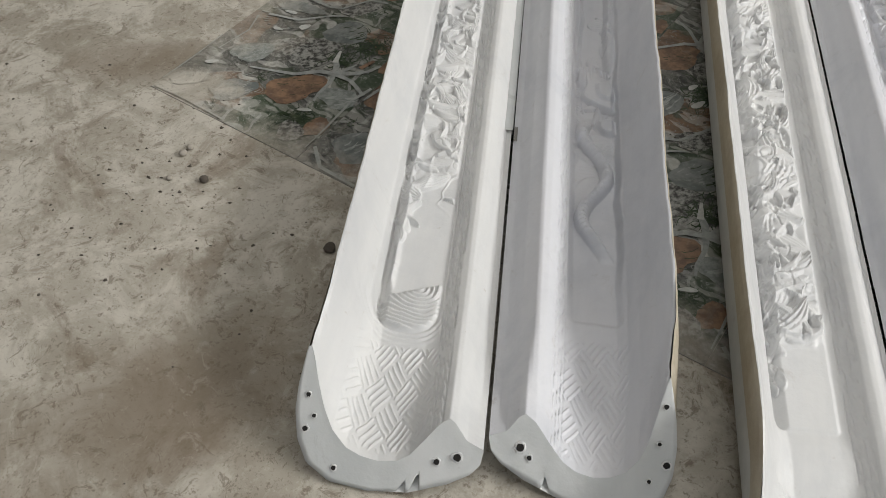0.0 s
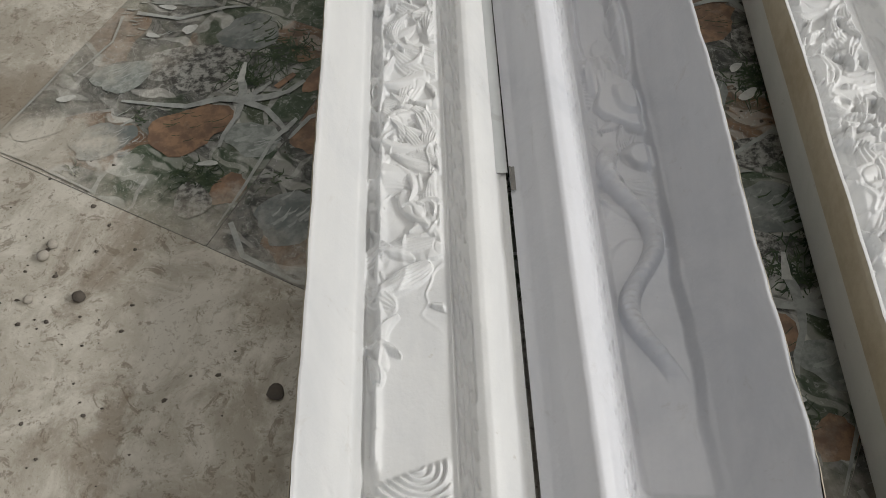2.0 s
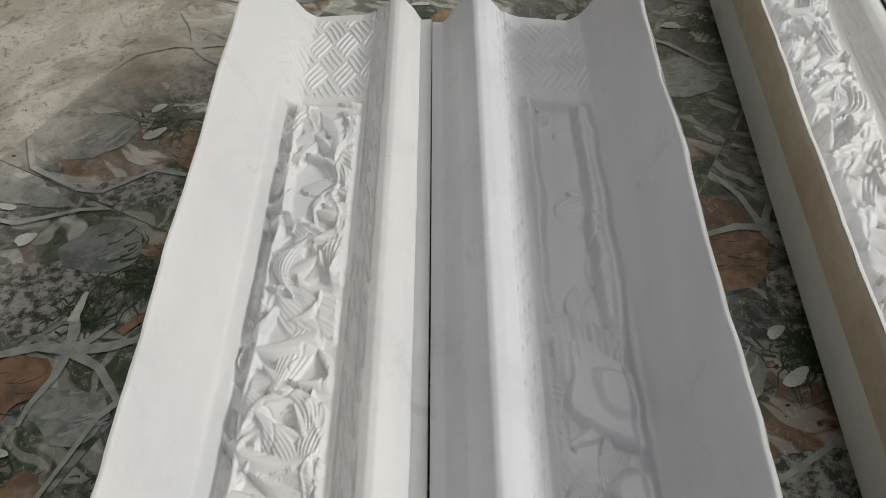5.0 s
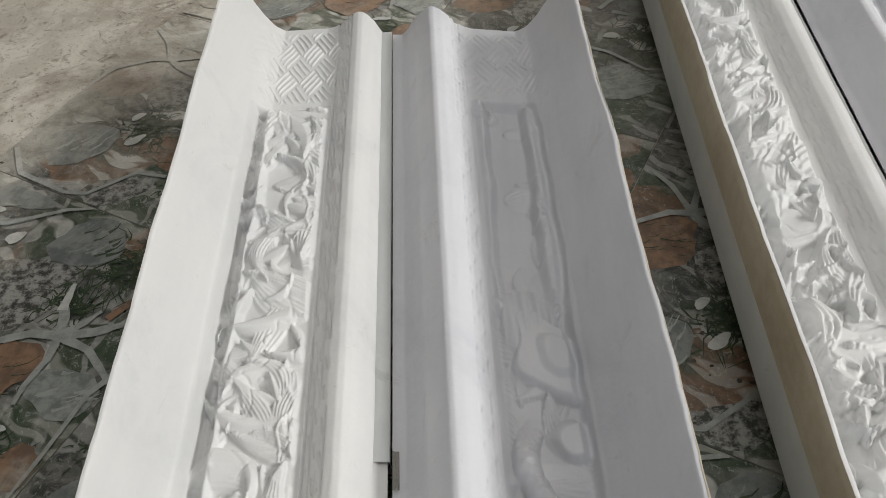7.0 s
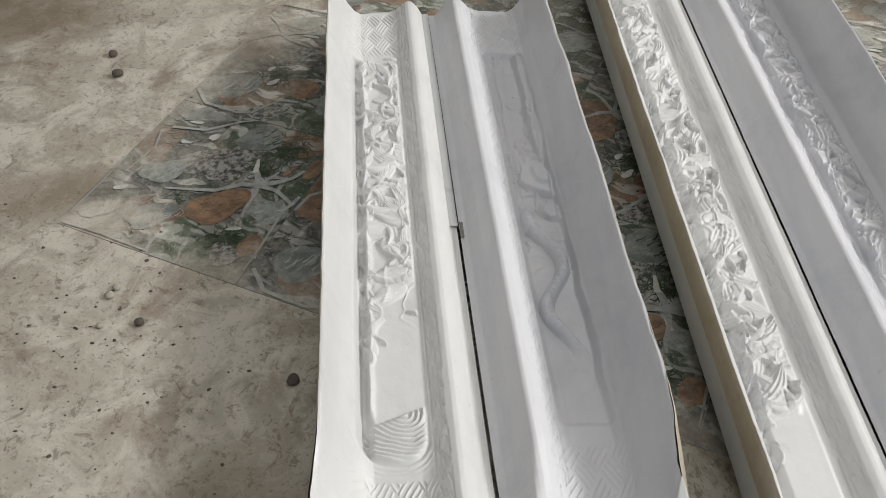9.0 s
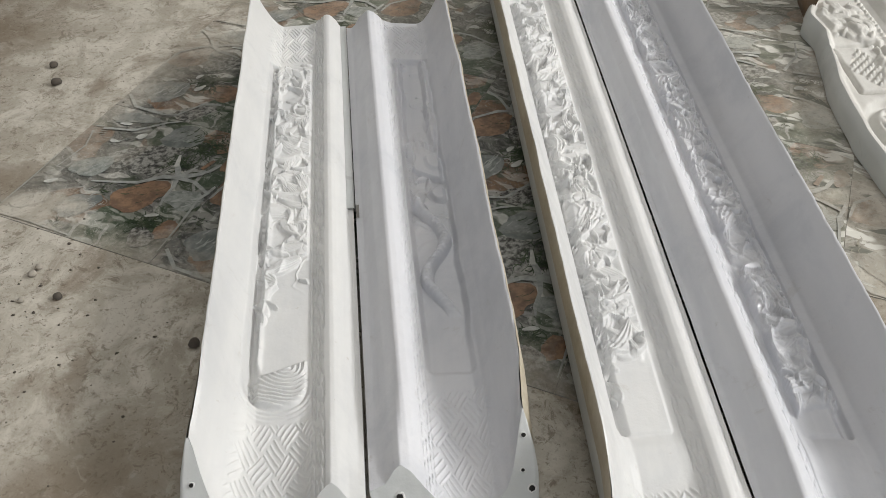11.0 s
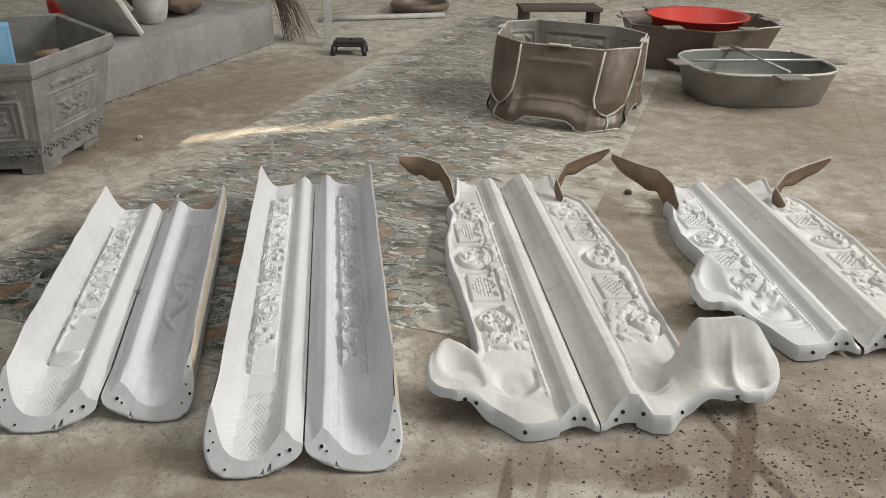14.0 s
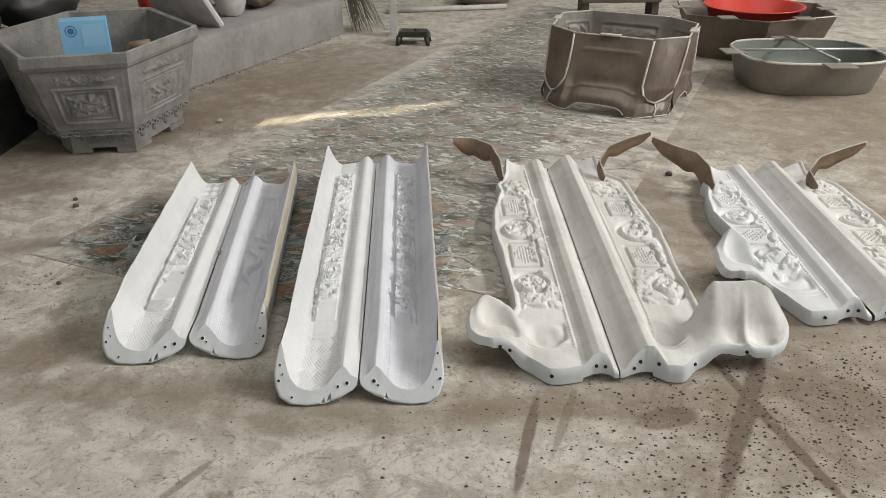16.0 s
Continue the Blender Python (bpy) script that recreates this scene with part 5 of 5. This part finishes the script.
bowl_pot(-0.42, 4.66, 0.284, "white glazed round pot on the ledge", PAINT_WHITE, 0.115, 0.22)
bowl_pot(-0.93, 4.55, 0.284, "red plastic bucket on the ledge", RED, 0.11, 0.20)
slab = thing("leaning_board", "white and green stained board leaning on the ledge", "board", pose(-0.60, 4.30, 0.290, 0, -35, 62))
part("sheet", box("sheet", -0.02, 0.0, -0.26, 0.26, 0.0, 0.30, PAINT_WHITE, 0.004), slab)
for y in (-0.235, 0.235):
    part("batten", box("batten", 0.0, 0.022, y - 0.022, y + 0.022, 0.0, 0.30, CHALKY, 0.004), slab)
part("batten", box("batten", 0.0, 0.022, -0.21, 0.21, 0.26, 0.30, CHALKY, 0.004), slab)

post = thing("post", "chipped white square steel post", "post")
part("shaft", box("shaft", 0.685, 0.745, 5.25, 5.31, 0.008, 6.19, PAINT_WHITE, 0.004), post)
part("foot_plate", box("foot_plate", 0.665, 0.765, 5.235, 5.33, -0.004, 0.008, PAINT_WHITE, 0.002), post)


def broom():
    th = thing("broom", "dark twig broom leaning by the ledge's end", "broom")
    rng = random.Random(7)
    me_v, me_f = [], []
    top = Vector((0.30, 5.55, 0.55))
    for _ in range(90):
        foot = Vector((rng.uniform(0.36, 0.64), rng.uniform(5.36, 5.56), rng.uniform(0.0, 0.05)))
        hd = top + Vector((rng.uniform(-0.05, 0.05), rng.uniform(-0.05, 0.05), rng.uniform(-0.1, 0.1)))
        bend = Vector((rng.uniform(-0.03, 0.03), rng.uniform(-0.03, 0.03), 0.02))
        pts = [hd, hd.lerp(foot, 0.5) + bend, foot]
        o = len(me_v)
        for i, p in enumerate(pts):
            r = (0.004, 0.003, 0.0012)[i]
            me_v += [p + Vector((r, 0, 0)), p + Vector((-r * 0.5, r * 0.87, 0)), p + Vector((-r * 0.5, -r * 0.87, 0))]
        me_f += [(o + 3 * i + j, o + 3 * i + (j + 1) % 3, o + 3 * i + 3 + (j + 1) % 3, o + 3 * i + 3 + j) for i in range(2) for j in range(3)]
    part("brush", mesh("brush", me_v, me_f, TWIG), th)
    part("binding", tube("binding", [(0.335, 5.53, 0.47), (0.325, 5.535, 0.50)], 0.05, SACK, 10), th)


broom()

caddy = thing("plastic_stand", "small black plastic stand upside down on the floor", "stand", pose(0.878, 4.99, -0.004, 0, 0, -4))
part("top", box("top", -0.105, 0.105, -0.08, 0.08, 0.082, 0.10, BLACK, 0.006), caddy)
part("rim", box("rim", -0.118, 0.118, -0.09, 0.09, 0.062, 0.083, BLACK, 0.006), caddy)
for x in (-0.105, 0.105):
    for y in (-0.078, 0.078):
        part("leg", tube("leg", [(x, y, 0.066), (x * 1.12, y * 1.1, 0.0)], [0.022, 0.017], BLACK, 6), caddy)
part("knob", tube("knob", [(0.02, 0.0, 0.098), (0.02, 0.0, 0.112)], 0.014, BLACK, 8), caddy)

pipe = thing("pipe", "pale plastic pipe lying on the floor behind the post", "pipe")
part("length", tube("length", [(0.60, 6.28, 0.02), (1.1, 6.36, 0.021), (1.72, 6.46, 0.022)], 0.024, PAINT_WHITE, 10), pipe)
bowl_pot(1.52, 6.78, -0.004, "dark round pan on the far floor", MOULD_BROWN, 0.28, 0.10)
stool = thing("low_stool", "dark wooden low stool behind the brown mould", "stool")
part("seat", box("seat", 2.30, 2.98, 5.75, 6.05, 0.16, 0.19, TWIG, 0.004), stool)
for x in (2.34, 2.94):
    part("leg", box("leg", x - 0.03, x + 0.03, 5.78, 6.02, -0.004, 0.16, TWIG, 0.004), stool)

# ---- crumbs and pebbles ----


def crumbs():
    rng = random.Random(3)
    v, f = [], []

    def bit(x, y, r, z=0.0):
        o = len(v)
        h = r * rng.uniform(0.5, 1.0)
        a0, st = rng.uniform(0, 6.3), rng.uniform(0.5, 1.0)
        for k in range(5):
            a = a0 + k * 1.2566
            q = r * rng.uniform(0.7, 1.2)
            v.append((x + q * math.cos(a), y + st * q * math.sin(a), z))
        v.append((x + 0.3 * r * math.cos(a0), y + 0.3 * r * math.sin(a0), z + h))
        for k in range(5):
            f.append((o + k, o + (k + 1) % 5, o + 5))

    for _ in range(4200):
        x, y = rng.gauss(2.15, 0.5), rng.gauss(0.22, 0.3)
        if y < 0.75 and x < 3.6:
            bit(x, y, rng.choice((0.0015, 0.002, 0.002, 0.0025, 0.003, 0.0035, 0.0045, 0.006)), -0.004)
    for _ in range(900):
        bit(rng.uniform(-0.6, 3.2), rng.uniform(-0.7, 0.45), rng.choice((0.0012, 0.0016, 0.002, 0.003)), -0.004)
    for cx, cy, n, sp in ((-0.37, 1.11, 60, 0.09), (-0.18, 0.95, 30, 0.14), (-0.7, 1.2, 50, 0.3), (-0.25, 2.72, 60, 0.12), (0.0, 4.4, 120, 0.5), (0.55, 1.4, 40, 0.06), (1.2, 2.9, 60, 0.4), (3.2, 2.2, 160, 0.9)):
        for _ in range(n):
            bit(cx + rng.gauss(0, sp), cy + rng.gauss(0, sp), rng.choice((0.0015, 0.002, 0.003, 0.004)), -0.003)
    for t in np.linspace(0, 1, 90):
        bit(-0.62 + 0.86 * t + rng.gauss(0.03, 0.02), 3.52 + 1.8 * t + rng.gauss(0, 0.02), rng.uniform(0.003, 0.010), -0.004)
    ob = new("dirt_crumbs", mesh("dirt_crumbs", v, f, CRUMB))
    tagged(ob, "scattered dark dirt crumbs on the floor", "dirt", kind="stuff")


crumbs()


def pebble(x, y, r, material, label, seed):
    bm = bmesh.new()
    bmesh.ops.create_icosphere(bm, subdivisions=2, radius=r)
    rng = random.Random(seed)
    for q in bm.verts:
        q.co *= rng.uniform(0.85, 1.15)
        q.co.z = max(-0.6 * r, q.co.z * 0.75)
    ob = new("pebble", from_bm("pebble", bm, material, True))
    ob.location = (x, y, 0.6 * r - 0.004)
    tagged(ob, label, "pebble", "pebbles on the floor")


for i, (x, y, r, m, lb) in enumerate((
        (-0.352, 1.181, 0.008, PEBBLE, "small pale pebble on the dusty floor"), (-0.345, 1.198, 0.007, PEBBLE, "small pale pebble on the dusty floor"),
        (-0.288, 1.122, 0.008, CRUMB, "dark crumb of dirt on the floor"), (-0.352, 1.118, 0.006, PEBBLE, "small pale pebble on the dusty floor"),
        (-0.495, 1.808, 0.012, CRUMB, "dark lump of dirt on the floor"), (-0.525, 1.885, 0.010, CRUMB, "dark lump of dirt on the floor"),
        (-0.022, 1.0, 0.010, CRUMB, "dark scrap of dirt beside the mould"), (-0.16, 2.99, 0.018, PEBBLE, "pale chip of cement on the floor"),
        (2.10, 2.10, 0.016, CRUMB, "dark scrap of dirt on the floor"), (2.02, 1.13, 0.016, PEBBLE, "pale chip of cement on the floor"))):
    pebble(x, y, r, m, lb, i)

# ---- printed floor tiles ----


def tile_mesh(second):
    """One printed tile: slab, then flat printed shapes a hair above each other. Two designs alternate."""
    names = ["glaze", "stone", "slate", "leaf", "moss", "rust", "branch", "pebble"]
    v, f, mi = [], [], []
    rng = random.Random(22 if second else 12)
    top = [0.0]

    def poly(points, m):
        top[0] += 0.000002
        o = len(v)
        v.extend((min(TILE - 0.003, max(0.002, x)), min(TILE - 0.003, max(0.002, y)), top[0]) for x, y in points)
        f.append(tuple(range(o, o + len(points))))
        mi.append(names.index(m))

    def blob(cx, cy, rx, ry, m, turn=0.0, jag=0.12, n=26):
        pts, phase = [], rng.uniform(0, 6)
        for k in range(n):
            a = 2 * math.pi * k / n
            q = 1 + 0.14 * math.sin(2 * a + phase) + 0.10 * math.sin(3 * a + 2 * phase) + rng.uniform(-jag, jag) * 0.5
            x, y = rx * q * math.cos(a), ry * q * math.sin(a)
            pts.append((cx + x * math.cos(turn) - y * math.sin(turn), cy + x * math.sin(turn) + y * math.cos(turn)))
        poly(pts, m)

    def stroke(pts, w0, w1, m, parts=4):
        p = [Vector(q) for q in pts]
        fine = []
        for i in range(len(p) - 1):
            fine += [p[i].lerp(p[i + 1], k / parts) for k in range(parts)]
        p = fine + [p[-1]]
        left, right = [], []
        for i, q in enumerate(p):
            d = (p[min(i + 2, len(p) - 1)] - p[max(i - 2, 0)]).normalized()
            w = (w0 + (w1 - w0) * i / (len(p) - 1)) * rng.uniform(0.85, 1.2) / 2
            left.append((q.x - d.y * w, q.y + d.x * w))
            right.append((q.x + d.y * w, q.y - d.x * w))
        for i in range(len(p) - 1):
            poly([right[i], right[i + 1], left[i + 1], left[i]], m)

    def scratch(cx, cy, rx, ry, turn, count, ln, m, wide=0.003):
        """Brush strokes of one direction within an oval."""
        for _ in range(count):
            r, a = math.sqrt(rng.random()), rng.uniform(0, 6.283)
            x, y = cx + rx * r * math.cos(a), cy + ry * r * math.sin(a)
            t, l = turn + rng.uniform(-0.3, 0.3), ln * rng.uniform(0.4, 1.2)
            stroke([(x, y), (x + l * math.cos(t), y + l * math.sin(t)), (x + 1.8 * l * math.cos(t + 0.2), y + 1.8 * l * math.sin(t + 0.2))], wide * rng.uniform(0.5, 1.3), 0.0006, m, 2)

    def tuft(cx, cy, r, count):
        for _ in range(count):
            t, q = rng.uniform(0, 6.283), rng.uniform(0.3, 1.0) * r
            x, y = cx + rng.gauss(0, 0.5) * r, cy + rng.gauss(0, 0.5) * r
            stroke([(x, y), (x + 0.4 * q * math.cos(t), y + 0.4 * q * math.sin(t)), (x + q * math.cos(t + 0.4), y + q * math.sin(t + 0.4))], 0.003, 0.0005, "moss", 1)

    e, b = 0.0003, 0.0005
    ring = [(e, e), (TILE - e, e), (TILE - e, TILE - e), (e, TILE - e)]
    v.extend([(x, y, -0.0035) for x, y in ring])
    v.extend([(x + (b * 0.4 if x < 0.1 else -b * 0.4), y + (b * 0.4 if y < 0.1 else -b * 0.4), 0.0) for x, y in ring])
    for k in range(4):
        f.append((k, (k + 1) % 4, 4 + (k + 1) % 4, 4 + k))
        mi.append(8)
    f.append((4, 5, 6, 7))
    mi.append(0)
    top[0] = 0.0002
    if not second:
        blob(0.19, 0.25, 0.075, 0.050, "stone", 0.6)
        tuft(0.295, 0.325, 0.041, 85)
        tuft(0.27, 0.262, 0.030, 85)
        tuft(0.315, 0.08, 0.032, 85)
        blob(0.252, 0.148, 0.058, 0.042, "rust", 0.55)
        blob(0.365, 0.085, 0.022, 0.030, "rust", 0.2)
        blob(0.372, 0.30, 0.016, 0.030, "rust", 0.1)
        blob(0.225, 0.340, 0.052, 0.034, "slate", 0.35)
        blob(0.345, 0.170, 0.040, 0.030, "leaf", 0.45)
        blob(0.33, 0.050, 0.030, 0.024, "stone", 0.1)
        blob(0.045, 0.062, 0.036, 0.028, "stone", 0.3)
        blob(0.10, 0.19, 0.045, 0.030, "leaf", 0.9)
        blob(0.08, 0.36, 0.050, 0.020, "slate", 0.2)
        blob(0.15, 0.08, 0.050, 0.030, "slate", 0.9)
        scratch(0.225, 0.340, 0.040, 0.026, 0.9, 16, 0.014, "leaf")
        scratch(0.235, 0.345, 0.030, 0.020, 1.0, 9, 0.014, "moss", 0.004)
        scratch(0.252, 0.150, 0.045, 0.030, 0.5, 12, 0.014, "moss", 0.0012)
        scratch(0.345, 0.170, 0.030, 0.022, 0.6, 12, 0.016, "branch", 0.004)
        scratch(0.10, 0.19, 0.035, 0.025, 1.0, 12, 0.016, "branch")
        scratch(0.15, 0.09, 0.05, 0.04, 0.8, 18, 0.014, "branch")
        scratch(0.06, 0.30, 0.05, 0.05, 0.4, 16, 0.014, "leaf")
        for x, y, r, n in ((0.31, 0.335, 0.03, 30), (0.28, 0.27, 0.02, 14), (0.31, 0.085, 0.025, 20), (0.15, 0.02, 0.02, 12), (0.17, 0.14, 0.02, 12)):
            tuft(x, y, r, n)
        star = (0.293, 0.222)
        for pts, w0, w1 in (([star, (0.262, 0.212), (0.225, 0.180), (0.18, 0.165), (0.13, 0.15)], 0.012, 0.004), ([star, (0.280, 0.243), (0.262, 0.262)], 0.014, 0.009), ([star, (0.305, 0.246), (0.312, 0.268)], 0.013, 0.004),
                            ([star, (0.325, 0.243), (0.345, 0.262), (0.356, 0.290)], 0.013, 0.006), ([star, (0.303, 0.195), (0.305, 0.160), (0.312, 0.138)], 0.012, 0.004), ([star, (0.335, 0.222), (0.384, 0.200)], 0.012, 0.007),
                            ([(0.385, 0.225), (0.374, 0.18), (0.382, 0.10), (0.386, 0.03)], 0.008, 0.003)):
            stroke(pts, w0, w1, "branch")
        stroke([(0.270, 0.250), (0.256, 0.285)], 0.011, 0.005, "pebble")
        stroke([(0.325, 0.262), (0.335, 0.295)], 0.010, 0.007, "rust")
        for pts, w in (([(0.036, 0.305), (0.107, 0.321), (0.16, 0.37), (0.189, 0.386)], 0.007), ([(0.02, 0.29), (0.04, 0.24), (0.03, 0.16)], 0.005), ([(0.01, 0.006), (0.1, 0.008), (0.2, 0.005)], 0.005), ([(0.004, 0.03), (0.006, 0.12), (0.003, 0.2)], 0.005)):
            stroke(pts, w, w * 0.6, "branch")
        for cx, cy, rx, ry, t in ((0.136, 0.309, 0.013, 0.008, 1.2), (0.314, 0.109, 0.013, 0.005, 0.5), (0.09, 0.275, 0.013, 0.004, 0.2), (0.075, 0.335, 0.014, 0.005, 0.3), (0.05, 0.12, 0.014, 0.006, 0.5)):
            blob(cx, cy, rx, ry, "pebble", t, 0.06)
    else:
        blob(0.05, 0.225, 0.055, 0.036, "rust", 0.6)
        blob(0.215, 0.125, 0.040, 0.032, "rust", 0.4)
        blob(0.345, 0.36, 0.030, 0.026, "rust", 0.2)
        blob(0.14, 0.225, 0.045, 0.036, "stone", 0.3)
        blob(0.19, 0.035, 0.045, 0.026, "stone", 0.5)
        tuft(0.15, 0.15, 0.045, 85)
        tuft(0.30, 0.22, 0.045, 85)
        blob(0.08, 0.085, 0.055, 0.038, "slate", 0.9)
        blob(0.29, 0.31, 0.050, 0.034, "slate", 0.3)
        blob(0.31, 0.10, 0.045, 0.034, "leaf", 0.5)
        blob(0.10, 0.345, 0.050, 0.026, "leaf", 0.2)
        scratch(0.08, 0.085, 0.04, 0.03, 1.1, 18, 0.016, "branch", 0.004)
        scratch(0.06, 0.23, 0.04, 0.025, 0.4, 12, 0.014, "moss", 0.0012)
        scratch(0.29, 0.31, 0.04, 0.03, 0.7, 14, 0.014, "leaf")
        scratch(0.31, 0.10, 0.04, 0.03, 0.9, 14, 0.016, "branch")
        scratch(0.10, 0.345, 0.05, 0.03, 0.1, 14, 0.016, "branch")
        for x, y, r, n in ((0.15, 0.15, 0.03, 26), (0.30, 0.22, 0.03, 26), (0.02, 0.12, 0.02, 12), (0.25, 0.06, 0.02, 12)):
            tuft(x, y, r, n)
        star = (0.075, 0.285)
        for pts, w0, w1 in (([star, (0.11, 0.305), (0.16, 0.315)], 0.012, 0.007), ([star, (0.10, 0.272), (0.16, 0.262)], 0.010, 0.006), ([star, (0.05, 0.275), (0.01, 0.235), (0.003, 0.19)], 0.010, 0.005), ([star, (0.07, 0.33), (0.085, 0.38)], 0.010, 0.004),
                            ([star, (0.04, 0.32), (0.004, 0.34)], 0.009, 0.004), ([(0.009, 0.043), (0.052, 0.008), (0.132, 0.004), (0.162, 0.015), (0.194, 0.070), (0.235, 0.080)], 0.007, 0.005),
                            ([(0.23, 0.16), (0.27, 0.16), (0.33, 0.14), (0.38, 0.16)], 0.007, 0.004), ([(0.22, 0.26), (0.24, 0.33), (0.23, 0.385)], 0.007, 0.004), ([(0.24, 0.26), (0.32, 0.265), (0.385, 0.25)], 0.007, 0.004)):
            stroke(pts, w0, w1, "branch")
        for cx, cy, rx, ry, t in ((0.149, 0.119, 0.015, 0.007, 1.0), (0.12, 0.16, 0.012, 0.005, 1.2), (0.26, 0.20, 0.014, 0.006, 0.4), (0.35, 0.29, 0.014, 0.006, 0.4), (0.14, 0.30, 0.018, 0.005, 0.1)):
            blob(cx, cy, rx, ry, "pebble", t, 0.06)
    me = mesh("tile", v, f, [GLAZE] + [PRINT[n] for n in names[1:]] + [PLASTER])
    me.polygons.foreach_set("material_index", np.array(mi, dtype=np.int32))
    return me


TILE_MESH = (tile_mesh(False), tile_mesh(True))
PLAIN_MESH = mesh("plain_tile", [(x, y, z) for z in (-0.0035, 0.0) for x, y in ((0.0006, 0.0006), (TILE - 0.0006, 0.0006), (TILE - 0.0006, TILE - 0.0006), (0.0006, TILE - 0.0006))],
                  [(0, 1, 5, 4), (1, 2, 6, 5), (2, 3, 7, 6), (3, 0, 4, 7), (4, 5, 6, 7)], CONCRETE)
TURN = math.degrees(math.atan2(P_AXIS.y, P_AXIS.x))
for i in range(20):
    for j in range(15):
        if (i >= 4 and j == 0) or (i >= 6 and j < 2):
            continue
        o = P_AXIS * (P0 + TILE * i) + Q_AXIS * (Q0 + TILE * j)
        tile = new("tile", TILE_MESH[(i + j) % 2] if i < 5 else PLAIN_MESH)
        tile.parent = ground
        tile.matrix_basis = pose(o.x, o.y, -0.0024, 0, 0, TURN)
